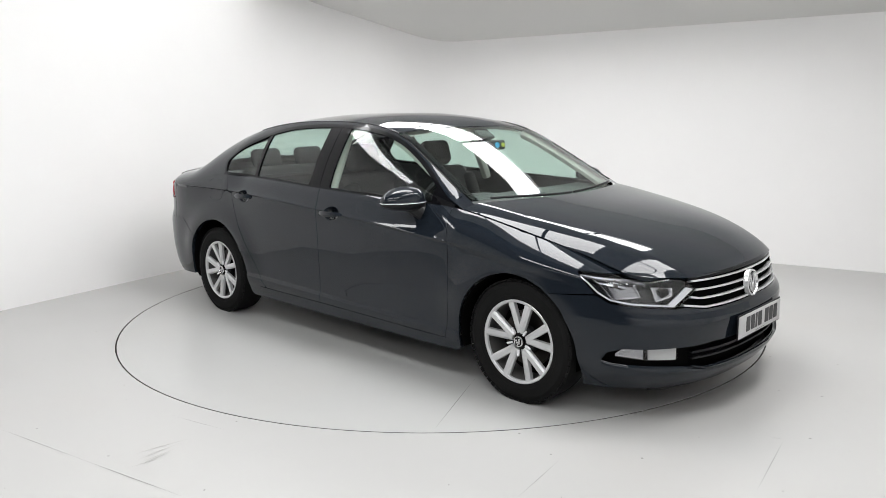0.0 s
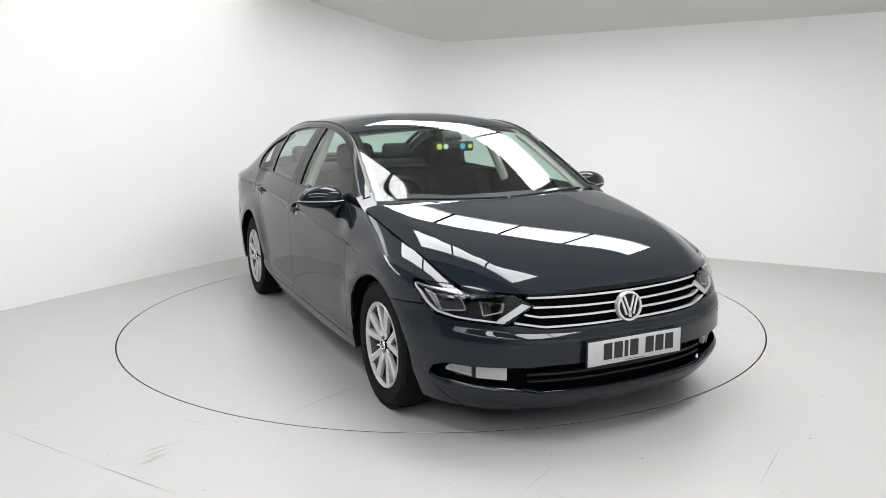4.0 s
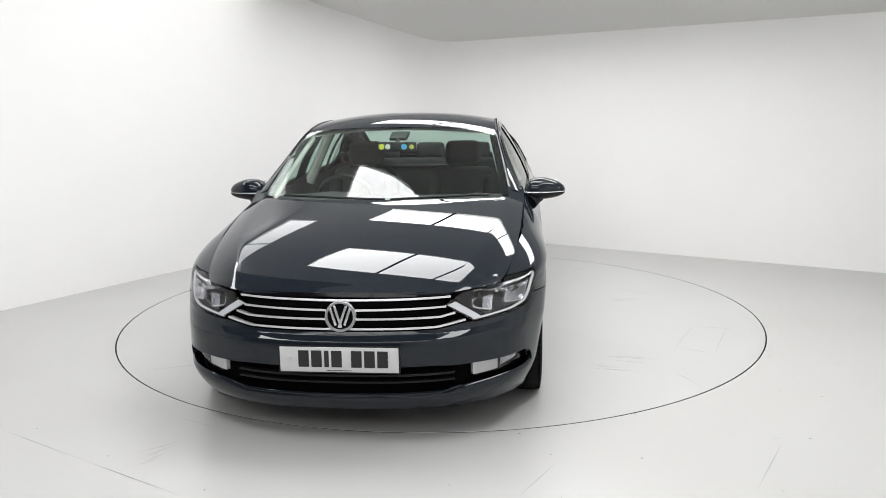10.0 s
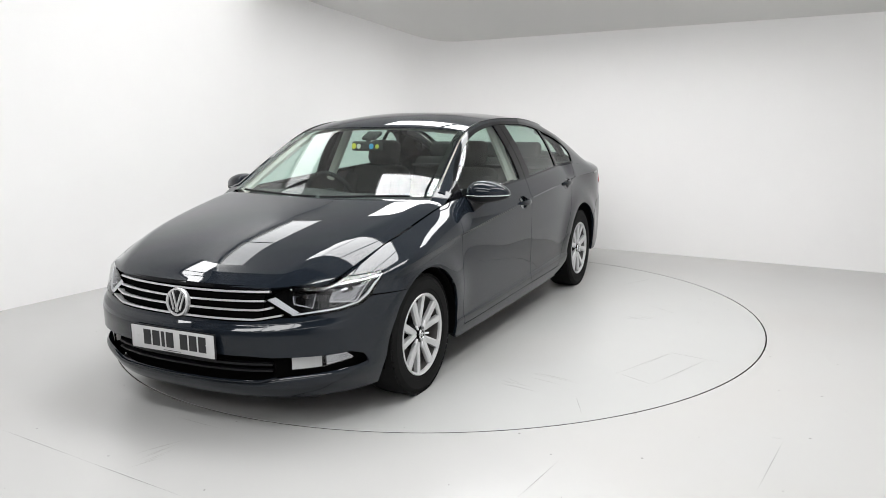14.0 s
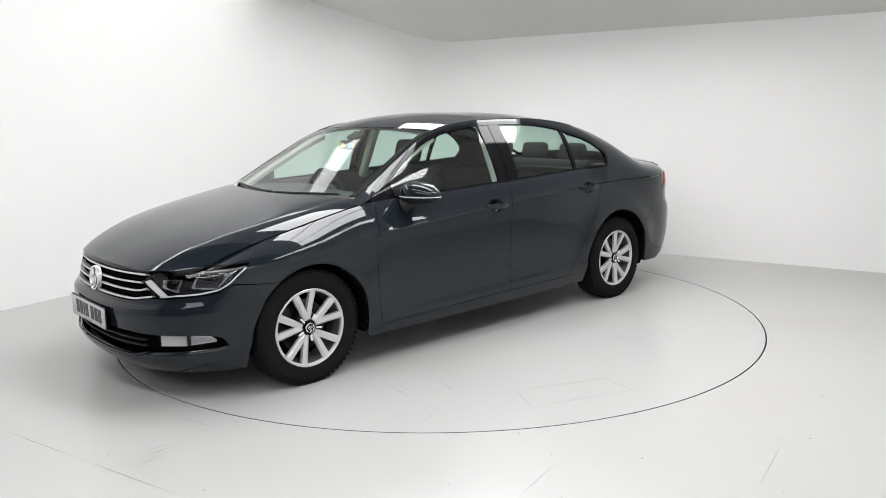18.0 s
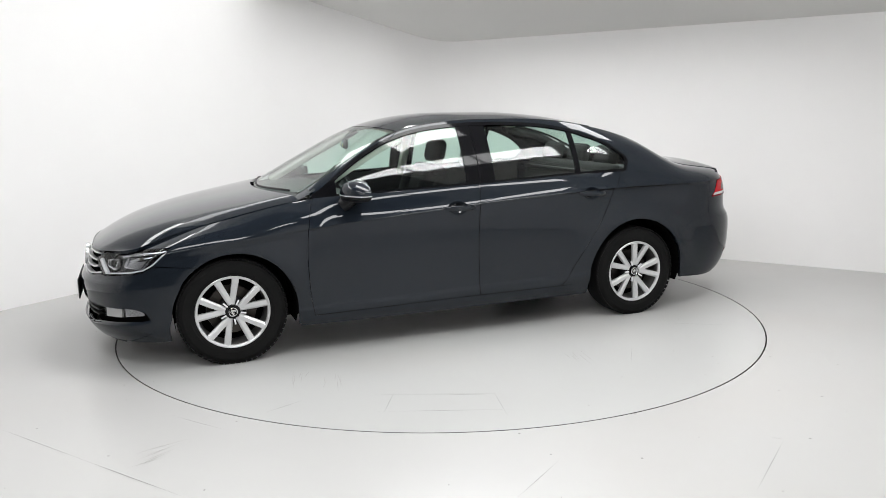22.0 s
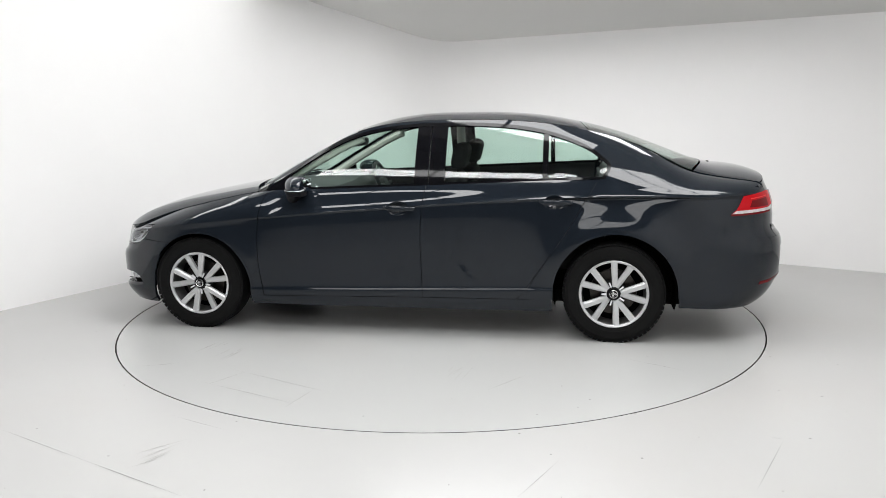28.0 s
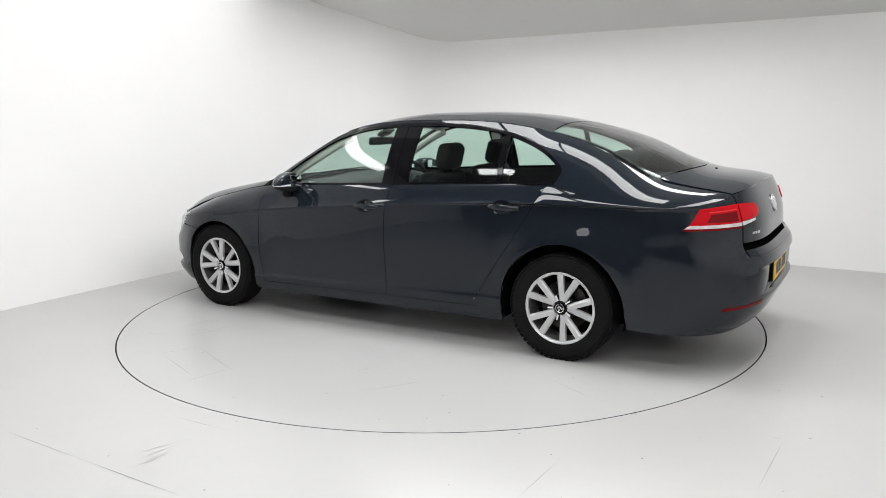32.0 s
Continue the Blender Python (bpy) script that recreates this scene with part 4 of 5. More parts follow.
def underbody():
    part("underbody", box((3.7, 1.3, 0.08), (-0.25, 0, 0.24)), DARK, car)
    part("engine_bay", box((0.70, 0.90, 0.34), (1.62, 0, 0.42)), DARK, car)
    for cx, cz, r in (ARCH_F, ARCH_R):
        for sgn in (1, -1):
            verts, faces = [], []
            n = 48
            for i in range(n + 1):
                a = radians(-15 + 210 * i / n)
                lx, lz = cx + (r - 0.004) * math.cos(a), cz + (r - 0.004) * math.sin(a)
                skin = float(side(np.array(s_of_x(lx, max(lz, 0.2))), np.array(max(lz, 0.2)))[1])
                for yy in (min(0.895, skin - 0.010), 0.62):
                    verts.append((lx, sgn * yy, lz))
            k = len(verts)
            verts.append((cx, sgn * 0.62, cz))
            faces = [(2 * i, 2 * i + 1, 2 * i + 3, 2 * i + 2) for i in range(n)] + [(2 * i + 1, k, 2 * i + 3) for i in range(n)]
            flat_part("arch_liner", verts, faces, DARK, car)


underbody()

# ---- wheels ----
WHEEL_R, WHEEL_Z = 0.319, 0.312


def build_wheel():
    wheel = new("wheel")
    wheel["label"] = "wheel with a ten-arm silver trim"
    # the wheel's axle is its local z, outer face up
    prof = [(0.216, -0.095), (0.232, -0.103), (0.270, -0.104), (0.298, -0.098), (0.313, -0.083), (0.3185, -0.05), (0.319, 0.0), (0.3185, 0.05), (0.313, 0.083), (0.298, 0.098), (0.285, 0.1015), (0.283, 0.1035), (0.262, 0.1045), (0.240, 0.104), (0.238, 0.102), (0.228, 0.101), (0.217, 0.096), (0.205, 0.07), (0.205, -0.07)]
    part("tyre", lathe(prof, 72, closed=True), RUBBER, wheel, "black rubber tyre")
    # tread blocks on the shoulder
    bm = bmesh.new()
    for i in range(60):
        a = 360 * i / 60
        m = pose(0, 0, 0, 0, 0, a) @ pose(0.3056, 0, 0.0842, 0, 38, 0)
        box((0.010, 0.026, 0.030), bm=bm)
        k = list(bm.verts)[-8:]
        bmesh.ops.transform(bm, matrix=m, verts=k)
        m2 = pose(0, 0, 0, 0, 0, a + 3.3) @ pose(0.3152, 0, 0.025, 0, 0, 0)
        box((0.006, 0.026, 0.044), bm=bm)
        bmesh.ops.transform(bm, matrix=m2, verts=list(bm.verts)[-8:])
        m3 = pose(0, 0, 0, 0, 0, a) @ pose(0.3152, 0, -0.030, 0, 0, 0)
        box((0.006, 0.026, 0.044), bm=bm)
        bmesh.ops.transform(bm, matrix=m3, verts=list(bm.verts)[-8:])
    tagged(part("tread", bm, RUBBER, wheel, smooth=False), kind="stuff")
    part("rim", lathe([(0.1985, 0.083), (0.2005, 0.094), (0.205, 0.098), (0.213, 0.1005), (0.2165, 0.097)], 64), SILVER, wheel, "silver rim")
    part("barrel", lathe([(0.1985, 0.083), (0.196, 0.05), (0.188, -0.09)], 56), BARREL, wheel, "inside of the rim, darkened for shade")
    part("brake_disc", lathe([(0.02, 0.012), (0.145, 0.012), (0.147, 0.0), (0.145, -0.012), (0.02, -0.012)], 48), STEEL, wheel, "dull steel brake disc")
    part("wheel_back", lathe([(0.0, -0.03), (0.195, -0.03)], 40), DARK, wheel)
    # five forked arms
    for k in range(5):
        a0 = 72 * k
        for sg in (1, -1):
            # a flat-faced arm, chamfered on its outer flank
            b2 = bmesh.new()
            p0, p1 = Vector((0.045, sg * 0.0030)), Vector((0.2, sg * 0.0555))
            d = (p1 - p0).normalized()
            nrm = Vector((-d.y, d.x)) * sg
            rows = []
            for q in (0.0, 0.15, 0.5, 0.85, 1.0):
                c, w = p0 + (p1 - p0) * q, 0.0170 + 0.0035 * q
                z = 0.083 + 0.013 * q - 0.0008 * (sg < 0)
                rows.append([b2.verts.new((c.x + nrm.x * t * w + d.x * lead, c.y + nrm.y * t * w + d.y * lead, z + dz)) for t, dz, lead in ((-1, -0.022, 0.0), (-0.93, -0.001, 0.0), (0.42, 0.002, 0.0), (1.0, -0.006, 0.0), (1.05, -0.022, 0.0))])
            for p, r2 in zip(rows, rows[1:]):
                for j in range(4):
                    b2.faces.new((p[j], p[j + 1], r2[j + 1], r2[j]))
            b2.faces.new(rows[0])
            b2.faces.new(rows[-1])
            bmesh.ops.transform(b2, matrix=pose(0, 0, 0, 0, 0, a0), verts=b2.verts)
            part("spoke", b2, SILVER, wheel, smooth=False)
        # bright bolt slot between the forks
        slot = box((0.034, 0.010, 0.012), (0.060, 0, 0.086), (0, -6, 0), 0.002)
        bmesh.ops.transform(slot, matrix=pose(0, 0, 0, 0, 0, a0 + 36), verts=slot.verts)
        part("bolt_slot", slot, WHITE_LENS, wheel)
    part("hub_plate", lathe([(0.0, 0.070), (0.062, 0.068), (0.078, 0.058), (0.085, 0.03)], 30), BLACK, wheel)
    part("centre_cap", lathe([(0.0, 0.093), (0.022, 0.0925), (0.027, 0.088), (0.029, 0.066)], 30), GLOSS_BLACK, wheel)
    part("cap_ring", lathe([(0.021, 0.0925), (0.023, 0.0955), (0.026, 0.0945), (0.0275, 0.088)], 30), CHROME, wheel)
    for x, t in ((-0.010, 18), (-0.0035, 18), (0.0035, -18), (0.010, -18)):
        part("cap_bar", box((0.003, 0.030, 0.002), (x, 0, 0.0940), (0, 0, t)), CHROME, wheel)
    return wheel


def place_wheels():
    w = build_wheel()
    w.parent = car
    spots = [(1.3955, 0.786, 1), (1.3955, -0.786, -1), (-1.3955, 0.797, 1), (-1.3955, -0.797, -1)]
    for i, (x, y, sgn) in enumerate(spots):
        m = pose(x, y, WHEEL_Z, -90 * sgn, 0, 0) @ pose(0, 0, 0, 0, 0, (62, 16, 39, 33)[i])
        if i == 0:
            w.matrix_basis = m
        else:
            c = copy_thing(w, m)
            c.parent = car


place_wheels()

# ---- lamps, grille, plates and trim ----


def nose(y, z):
    """The nose by its width: full across, for parts that run over the middle."""
    r = np.maximum(1 - np.minimum(np.abs(y) / 0.9, 1) ** NF, 0) ** (1 / NF)
    return np.stack([X0F + (nose_x(z) - X0F) * r, y, z + 0 * y], -1)


def tail(y, z):
    r = np.maximum(1 - np.minimum(np.abs(y) / 0.9, 1) ** NR, 0) ** (1 / NR)
    return np.stack([X0R - (X0R - tail_x(z)) * r, y, z + 0 * y], -1)


def band(name, surf, ys, zc, h, mat, parent, label="", lift=0.0, skirt=0.02):
    """A bar across the nose or tail, at height zc(y), h high."""
    ys = np.asarray(ys, float)
    zc = np.asarray(zc, float) + 0 * ys
    return sheet(name, surf, columns(ys, zc - h / 2, zc + h / 2, 4), mat, parent, label, lift=lift, skirt=skirt, both=False)[0]


def inset(surf, depth, squeeze=1.0):
    def f(s, z):
        q = surf(s, z)
        q[..., 0] -= depth
        q[..., 1] *= squeeze
        return q
    return f


LAMP_DARK = material("lamp_bezel", (0.014, 0.014, 0.016), 0.25, 0.2)
LAMP_LINE = material("lamp_chrome_line", (0.62, 0.62, 0.64), 0.25, 0.8)
REFLECTOR = material("lamp_reflector", (0.34, 0.34, 0.355), 0.10, 0.95)


def headlamps():
    lamps = []
    for sgn in (1, -1):
        ob = new("headlamp")
        ob.parent = car
        ob["label"] = "clear headlamp with chrome reflectors and a white light guide"
        lamps.append(ob)
    top = [S_TIP_IN] + LT
    low = [S_TIP_IN] + LB
    dom = ruled([top[:2], top[1:]], [low[:2], low[1:]], [8, 30], 14)

    def strip(name, line, wide, mat, lift, skirt=0.012, n=24):
        """A ribbon along a line of (s, z) points."""
        c = spread_along(line, n)
        w = np.interp(np.linspace(0, 1, n), np.linspace(0, 1, len(wide)), wide)
        t = np.gradient(c, axis=0)
        t /= np.maximum(np.linalg.norm(t, axis=1, keepdims=True), 1e-9)
        nn = np.stack([-t[:, 1], t[:, 0]], -1) * w[:, None] / 2
        r = np.linspace(-1, 1, 4)[None, :]
        sheet(name, side, (c[:, :1] + nn[:, :1] * r, c[:, 1:] + nn[:, 1:] * r), mat, lamps, lift=lift, skirt=skirt)

    def panel(name, quad, mat, lift, skirt=0.01, n=8, bow=0.0):
        """A four-cornered pane of (s, z) corners, dished by bow."""
        a, b, c, d = (np.array(v, float) for v in quad)
        u, v = np.linspace(0, 1, n)[:, None, None], np.linspace(0, 1, n)[None, :, None]
        D = (a * (1 - u) + b * u) * (1 - v) + (d * (1 - u) + c * u) * v
        U, V = u[..., 0], v[..., 0]

        def dish(s, z):
            P = side(s, z)
            if s.shape == U.shape or s.shape == (n, n):
                P[..., 0] -= bow * 16 * U * (1 - U) * V * (1 - V)
            return P
        sheet(name, dish, (D[..., 0], D[..., 1]), mat, lamps, lift=lift, skirt=skirt)

    sheet("lamp_bowl", side, dom, LAMP_DARK, lamps, lift=-0.045, skirt=-0.043)
    sheet("lens", side, dom, CLEAR, lamps, skirt=0.0, lift=0.0)
    # bright line round the foot and the outer end, and the broad wedge up to the inner tip
    strip("light_guide", [(1.652, 0.700), (1.722, 0.625), (1.782, 0.588), (1.88, 0.572), (2.0, 0.562), (2.105, 0.550)], (0.006, 0.008, 0.008, 0.007), DRL, -0.012)
    panel("light_guide", [(2.100, 0.549), (2.222, 0.618), (2.186, 0.630), (2.070, 0.560)], DRL, -0.012)
    strip("chrome_line", [(1.652, 0.703), (1.709, 0.694), (1.858, 0.680), (1.95, 0.668)], (0.005, 0.005, 0.005, 0.003), LAMP_LINE, -0.012)
    # two reflector bowls with bright rims and ribbed backs
    for a, b, c, d, deep in (((1.720, 0.684), (1.905, 0.670), (1.935, 0.603), (1.795, 0.592), 0.030), ((2.000, 0.642), (2.108, 0.634), (2.100, 0.598), (2.012, 0.580), 0.024)):
        panel("reflector", [a, b, c, d], REFLECTOR, -0.026, bow=deep, n=13)
        strip("reflector_rim", [a, d, c, b], (0.003, 0.006, 0.005, 0.003), LAMP_LINE, -0.016, 0.014, 30)
        m = (np.array(a) + np.array(b) + np.array(c) + np.array(d)) / 4
        for k, sgn in enumerate((1, -1)):
            P = side(np.array(m[0]), np.array(m[1] + 0.008))
            n = Vector((0.88, 0.45 * sgn, 0.0)).normalized()
            at = Vector((P[0], P[1] * sgn, P[2])) - n * 0.040
            mm = Matrix.Translation(at) @ n.to_track_quat("Z", "Y").to_matrix().to_4x4()
            part("bulb", lathe([(0.0, 0.012), (0.009, 0.010), (0.012, 0.0), (0.010, -0.012)], 14, m=mm), STEEL, lamps[k])


headlamps()


def grille():
    g = new("grille")
    g.parent = car
    g["label"] = "black grille with four chrome bars"
    for z, w, lift_end, drop in ((0.650, 0.472, 0.003, 0.02), (0.608, 0.454, 0.004, 0.02), (0.571, 0.493, 0.012, 0.431), (0.530, 0.537, 0.019, 0.417)):
        ys = np.linspace(-w, w, 61)
        zc = z + lift_end * np.clip((np.abs(ys) - drop) / (w - drop + 1e-6), 0, 1) - 0.004 * (1 - (ys / w) ** 2)
        band("grille_bar", nose, ys, zc, 0.0085, BRIGHT_BAR, g, lift=0.004, skirt=0.03)
    for z in (0.629, 0.589, 0.550):
        band("grille_slat", nose, np.linspace(-0.45, 0.45, 41), z, 0.018, DARK, g, lift=-0.014, skirt=0.02)
    # lip over the grille
    ys = np.linspace(-0.47, 0.47, 41)
    band("grille_top", nose, ys, 0.668 - 0.000 * (ys / 0.47) ** 2, 0.018, GLOSS_BLACK, g, lift=0.0, skirt=0.03)
    return g


grille()


def badge(name, at, out, r, parent, label, deep=1.0):
    """A chrome ring with slanting bars on a dark disc."""
    b = new(name)
    b.parent = parent
    b["label"] = label
    b.matrix_basis = Matrix.Translation(at) @ Vector(out).to_track_quat("Z", "Y").to_matrix().to_4x4() @ Matrix.Diagonal((1, 1, deep, 1))
    part("disc", lathe([(0.0, 0.006), (r * 0.9, 0.004), (r * 0.95, -0.01)], 32), GLOSS_BLACK, b)
    part("ring", lathe([(r * 0.80, 0.004), (r * 0.84, 0.011), (r * 0.96, 0.011), (r, 0.004), (r, -0.012)], 40), BADGE, b)
    for x, t in ((-0.46, -19), (-0.15, -19), (0.15, 19), (0.46, 19)):
        part("bar", box((r * 0.15, r * (1.45 if abs(x) < 0.3 else 1.15), 0.006), (x * r, 0, 0.007), (0, 0, -t), 0.001), BADGE, b)
    return b


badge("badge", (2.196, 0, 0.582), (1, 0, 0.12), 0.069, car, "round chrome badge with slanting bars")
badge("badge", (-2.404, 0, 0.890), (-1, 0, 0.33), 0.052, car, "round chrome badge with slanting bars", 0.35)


def number_plate(at, turn, mat, label):
    p = new("number_plate")
    p.parent = car
    p["label"] = label
    p.matrix_basis = pose(*at, *turn)
    # local: x across, y up, z out
    part("plate", box((0.520, 0.111, 0.005), (0, 0, 0), bevel=0.002), mat, p)
    part("plate_border", box((0.534, 0.124, 0.006), (0, 0, -0.005), bevel=0.002), BLACK, p)
    x = -0.178
    for k in range(7):
        w = 0.020 if k == 2 else 0.046
        part("plate_bar", box((w, 0.074, 0.002), (x + w / 2, 0.004, 0.003)), CHAR, p)
        x += w + 0.011 + (0.030 if k == 3 else 0)
    part("plate_bar", box((0.11, 0.0025, 0.001), (0.0, -0.048, 0.003)), CHAR, p)
    for sx in (-0.215, 0.218):
        part("screw_cap", lathe([(0, 0.005), (0.005, 0.0045), (0.006, 0.002)], 12, m=Matrix.Translation((sx, 0.005, 0.001))), PLATE_WHITE, p)


number_plate((2.252, 0, 0.405), (90, 0, 90), PLATE_WHITE, "white number plate with dark bars in a black frame")
number_plate((-2.459, 0, 0.515), (90, 0, -90), PLATE_YELLOW, "yellow number plate with dark bars")


def front_trim():
    # fog lamps in their recesses
    for k, sgn in enumerate((1, -1)):
        fog = new("fog_lamp")
        fog.parent = car
        fog["label"] = "clear fog and turn lamp in a black recess"
        ys = np.linspace(0.582, 0.790, 14) * sgn
        a = np.abs(ys)
        lo = np.interp(a, [0.58, 0.70, 0.79], [0.293, 0.298, 0.315])
        hi = np.interp(a, [0.58, 0.70, 0.775, 0.79], [0.349, 0.350, 0.346, 0.325])
        sheet("fog_lens", nose, columns(ys[:8], lo[:8], hi[:8], 5), FOG_LENS, fog, lift=-0.026, skirt=0.02, both=False)
        sheet("fog_lens", nose, columns(ys[8:], lo[8:], hi[8:], 5), REFLECTOR, fog, lift=-0.032, skirt=0.02, both=False)
        sheet("lens_cover", nose, columns(ys, lo, hi, 5), CLEAR, fog, lift=-0.014, skirt=0, both=False)
    for sgn in (1, -1):
        ys = np.linspace(0.50, 0.845, 20) * sgn
        a = np.abs(ys)
        sheet("fog_surround", nose, columns(ys, np.interp(a, [0.5, 0.85], [0.245, 0.30]), np.interp(a, [0.5, 0.85], [0.368, 0.37]), 6), DARK, car, lift=-0.050, skirt=0.0, both=False)
    # intake bars
    for z, h in ((0.318, 0.010), (0.288, 0.008)):
        band("intake_bar", nose, np.linspace(-0.50, 0.50, 41), z, h, BLACK, car, lift=-0.022, skirt=0.03)
    # thin moulding along the lip
    ys = np.linspace(-0.52, 0.52, 51)
    band("lip_moulding", nose, ys, 0.239 + 0.024 * np.clip((np.abs(ys) - 0.43) / 0.09, 0, 1), 0.006, PAINT, car, lift=0.002, skirt=0.01)
    # dark lip under the bumper
    band("chin", nose, np.linspace(-0.66, 0.66, 61), 0.148, 0.02, BLACK, car, lift=-0.01, skirt=0.05)


front_trim()


def rear_trim():
    for k, sgn in enumerate((1, -1)):
        lamp = new("tail_lamp")
        lamp.parent = car
        lamp["label"] = "red tail lamp with a white lower strip"
        ss = np.concatenate([np.linspace(s_of_x(-2.075, 0.82), s_of_y(0.662, 0.85, True), 22)])
        x = side(ss, ss * 0 + 0.85)
        far = np.linspace(0, 1, 22)
        lo = np.interp(far, [0, 1], [0.812, 0.822])
        hi = np.interp(far, [0, 0.10, 0.28, 1], [0.816, 0.845, 0.925, 0.945])
        one = dict(both=False, mirror=sgn < 0)
        sheet("red_lens", side, columns(ss, np.minimum(lo + 0.026, hi - 0.001), hi, 8), RED_LENS, lamp, lift=0.006, skirt=0.02, **one)
        sheet("white_strip", side, columns(ss, lo + 0.008, np.minimum(lo + 0.0255, hi), 4), STRIP_LENS, lamp, lift=0.0055, skirt=0.02, **one)
        sheet("red_edge", side, columns(ss, lo - 0.004, lo + 0.0075, 3), RED_DARK, lamp, lift=0.006, skirt=0.02, **one)
        ys = np.linspace(0.655, 0.46, 12) * sgn
        f2 = np.linspace(0, 1, 12)
        sheet("red_lens", tail, columns(ys, 0.852 + 0.02 * f2 + 0.02 * np.clip(f2 - 0.75, 0, 1) * 4, 0.945 - 0.010 * f2 - 0.022 * np.clip(f2 - 0.8, 0, 1) * 5, 6), RED_LENS, lamp, lift=0.006, skirt=0.02, both=False)
        sheet("white_strip", tail, columns(ys[:8], (0.830 + 0.03 * f2)[:8], (0.850 + 0.015 * f2)[:8], 3), STRIP_LENS, lamp, lift=0.0055, skirt=0.02, both=False)
        # lighter guide lines and a dark core inside the red lens
        fr = lambda f, k: (float(np.interp(f, far, ss)), float(np.interp(f, far, lo) + 0.026 + k * (np.interp(f, far, hi) - np.interp(f, far, lo) - 0.026)))
        core = [fr(f, k) for f, k in ((0.36, 0.16), (0.44, 0.62), (0.94, 0.62), (0.94, 0.16))]
        cs = np.linspace(core[0][0], core[3][0], 14)
        sheet("lamp_core", side, columns(cs, cs * 0 + core[0][1], np.interp(np.linspace(0, 1, 14), [0, 0.15, 1], [core[0][1] + 0.002, core[1][1], core[2][1]]), 4), RED_DARK, lamp, lift=0.0072, skirt=0.002, **one)
        gs = np.linspace(fr(0.42, 0)[0], fr(0.95, 0)[0], 14)
        gz = np.interp(np.linspace(0, 1, 14), [0, 1], [fr(0.42, 0.70)[1], fr(0.95, 0.70)[1]])
        sheet("light_guide", side, columns(gs, gz, gz + 0.007, 3), RED_BRIGHT, lamp, lift=0.0075, skirt=0.002, **one)
        ys = np.linspace(0.54, 0.78, 12) * sgn
        sheet("rear_reflector", tail, columns(ys, np.interp(np.abs(ys), [0.5, 0.78], [0.400, 0.374]), np.interp(np.abs(ys), [0.5, 0.78], [0.417, 0.392]), 3), RED_DARK, car, "red bumper reflector", lift=0.003, skirt=0.01, both=False)
    # black strip put in for the shaded gap under the boot lid
    band("boot_gap_strip", tail, np.linspace(-0.62, 0.62, 31), 0.714, 0.060, DARK, car, lift=-0.022, skirt=0.03)
    band("bumper_valance", tail, np.linspace(-0.74, 0.74, 41), 0.258, 0.045, BLACK, car, lift=-0.004, skirt=0.04)
    # model script on the boot lid, too small to read
    for i in range(5):
        P = tail(np.array(0.565 - 0.020 * i), np.array(0.780))
        part("script_bar", box((0.004, 0.014, 0.014), tuple(P), (0, 0, 0)), CHROME, car)


rear_trim()


def mirrors():
    for sgn in (1, -1):
        mir = new("door_mirror")
        mir.parent = car
        mir["label"] = "painted door mirror with a turn strip"
        bm = bmesh.new()
        bmesh.ops.create_uvsphere(bm, u_segments=32, v_segments=20, radius=1)
        for v in bm.verts:
            x, y, z = v.co
            # blunt front, flat rear face, tapering to the outer end
            e = lambda c, p: math.copysign(abs(c) ** p, c)
            x, y, z = e(x, 0.75), e(y, 0.80), e(z, 0.80)
            # domed towards the car, flat below
            X = 0.092 * max(x, -0.50) * (1.0 - 0.30 * max(y, 0))
            Z = z * 0.092 * (1.0 - 0.20 * (y * 0.5 + 0.5) - 0.16 * max(y, 0)) if z > 0 else z * 0.046 * (1 - 0.25 * y)
            v.co = (0.634 + X - 0.022 * y, sgn * (0.934 + 0.124 * y), 0.966 + Z)
        low = bm.copy()
        bmesh.ops.bisect_plane(bm, geom=[*bm.verts, *bm.edges, *bm.faces], plane_co=(0, 0, 0.972), plane_no=(0, 0, -1), clear_outer=True)
        bmesh.ops.bisect_plane(low, geom=[*low.verts, *low.edges, *low.faces], plane_co=(0, 0, 0.958), plane_no=(0, 0, 1), clear_outer=True)
        part("mirror_cap", bm, PAINT, mir)
        part("mirror_base", low, BLACK, mir)
        bm = bmesh.new()
        bmesh.ops.create_uvsphere(bm, u_segments=32, v_segments=20, radius=1)
        for v in bm.verts:
            x, y, z = v.co
            e = lambda c, p: math.copysign(abs(c) ** p, c)
            x, y, z = e(x, 0.75), e(y, 0.80), e(z, 0.80)
            X = 0.0945 * max(x, -0.50) * (1.0 - 0.30 * max(y, 0))
            v.co = (0.634 + X - 0.022 * y, sgn * (0.934 + 0.1265 * y), 0.965 + 0.0055 * z)
        part("turn_strip", bm, WHITE_LENS, mir)
        part("mirror_glass", box((0.003, 0.165, 0.080), (0.586, sgn * 0.925, 0.992), (0, 0, -10 * sgn), 0.001), CHROME, mir)
        bm = bmesh.new()
        arm = [((0.70, 0.846, 0.905), 0.045), ((0.675, 0.876, 0.925), 0.036), ((0.65, 0.91, 0.950), 0.034)]
        part("mirror_arm", tube([(a, sgn * b, c) for (a, b, c), _ in arm], [r for _, r in arm], 14), BLACK, mir)
        # corner patch of the door window
        xs = np.linspace(0.875, 0.735, 8)
        sheet("mirror_patch", cabin_side, columns(xs, belt_z(xs) - 0.004, np.maximum(dlo_z(xs) - 0.002, belt_z(xs)), 6), GLOSS_BLACK, mir, lift=0.002, skirt=0.01, both=False, mirror=sgn < 0)


mirrors()


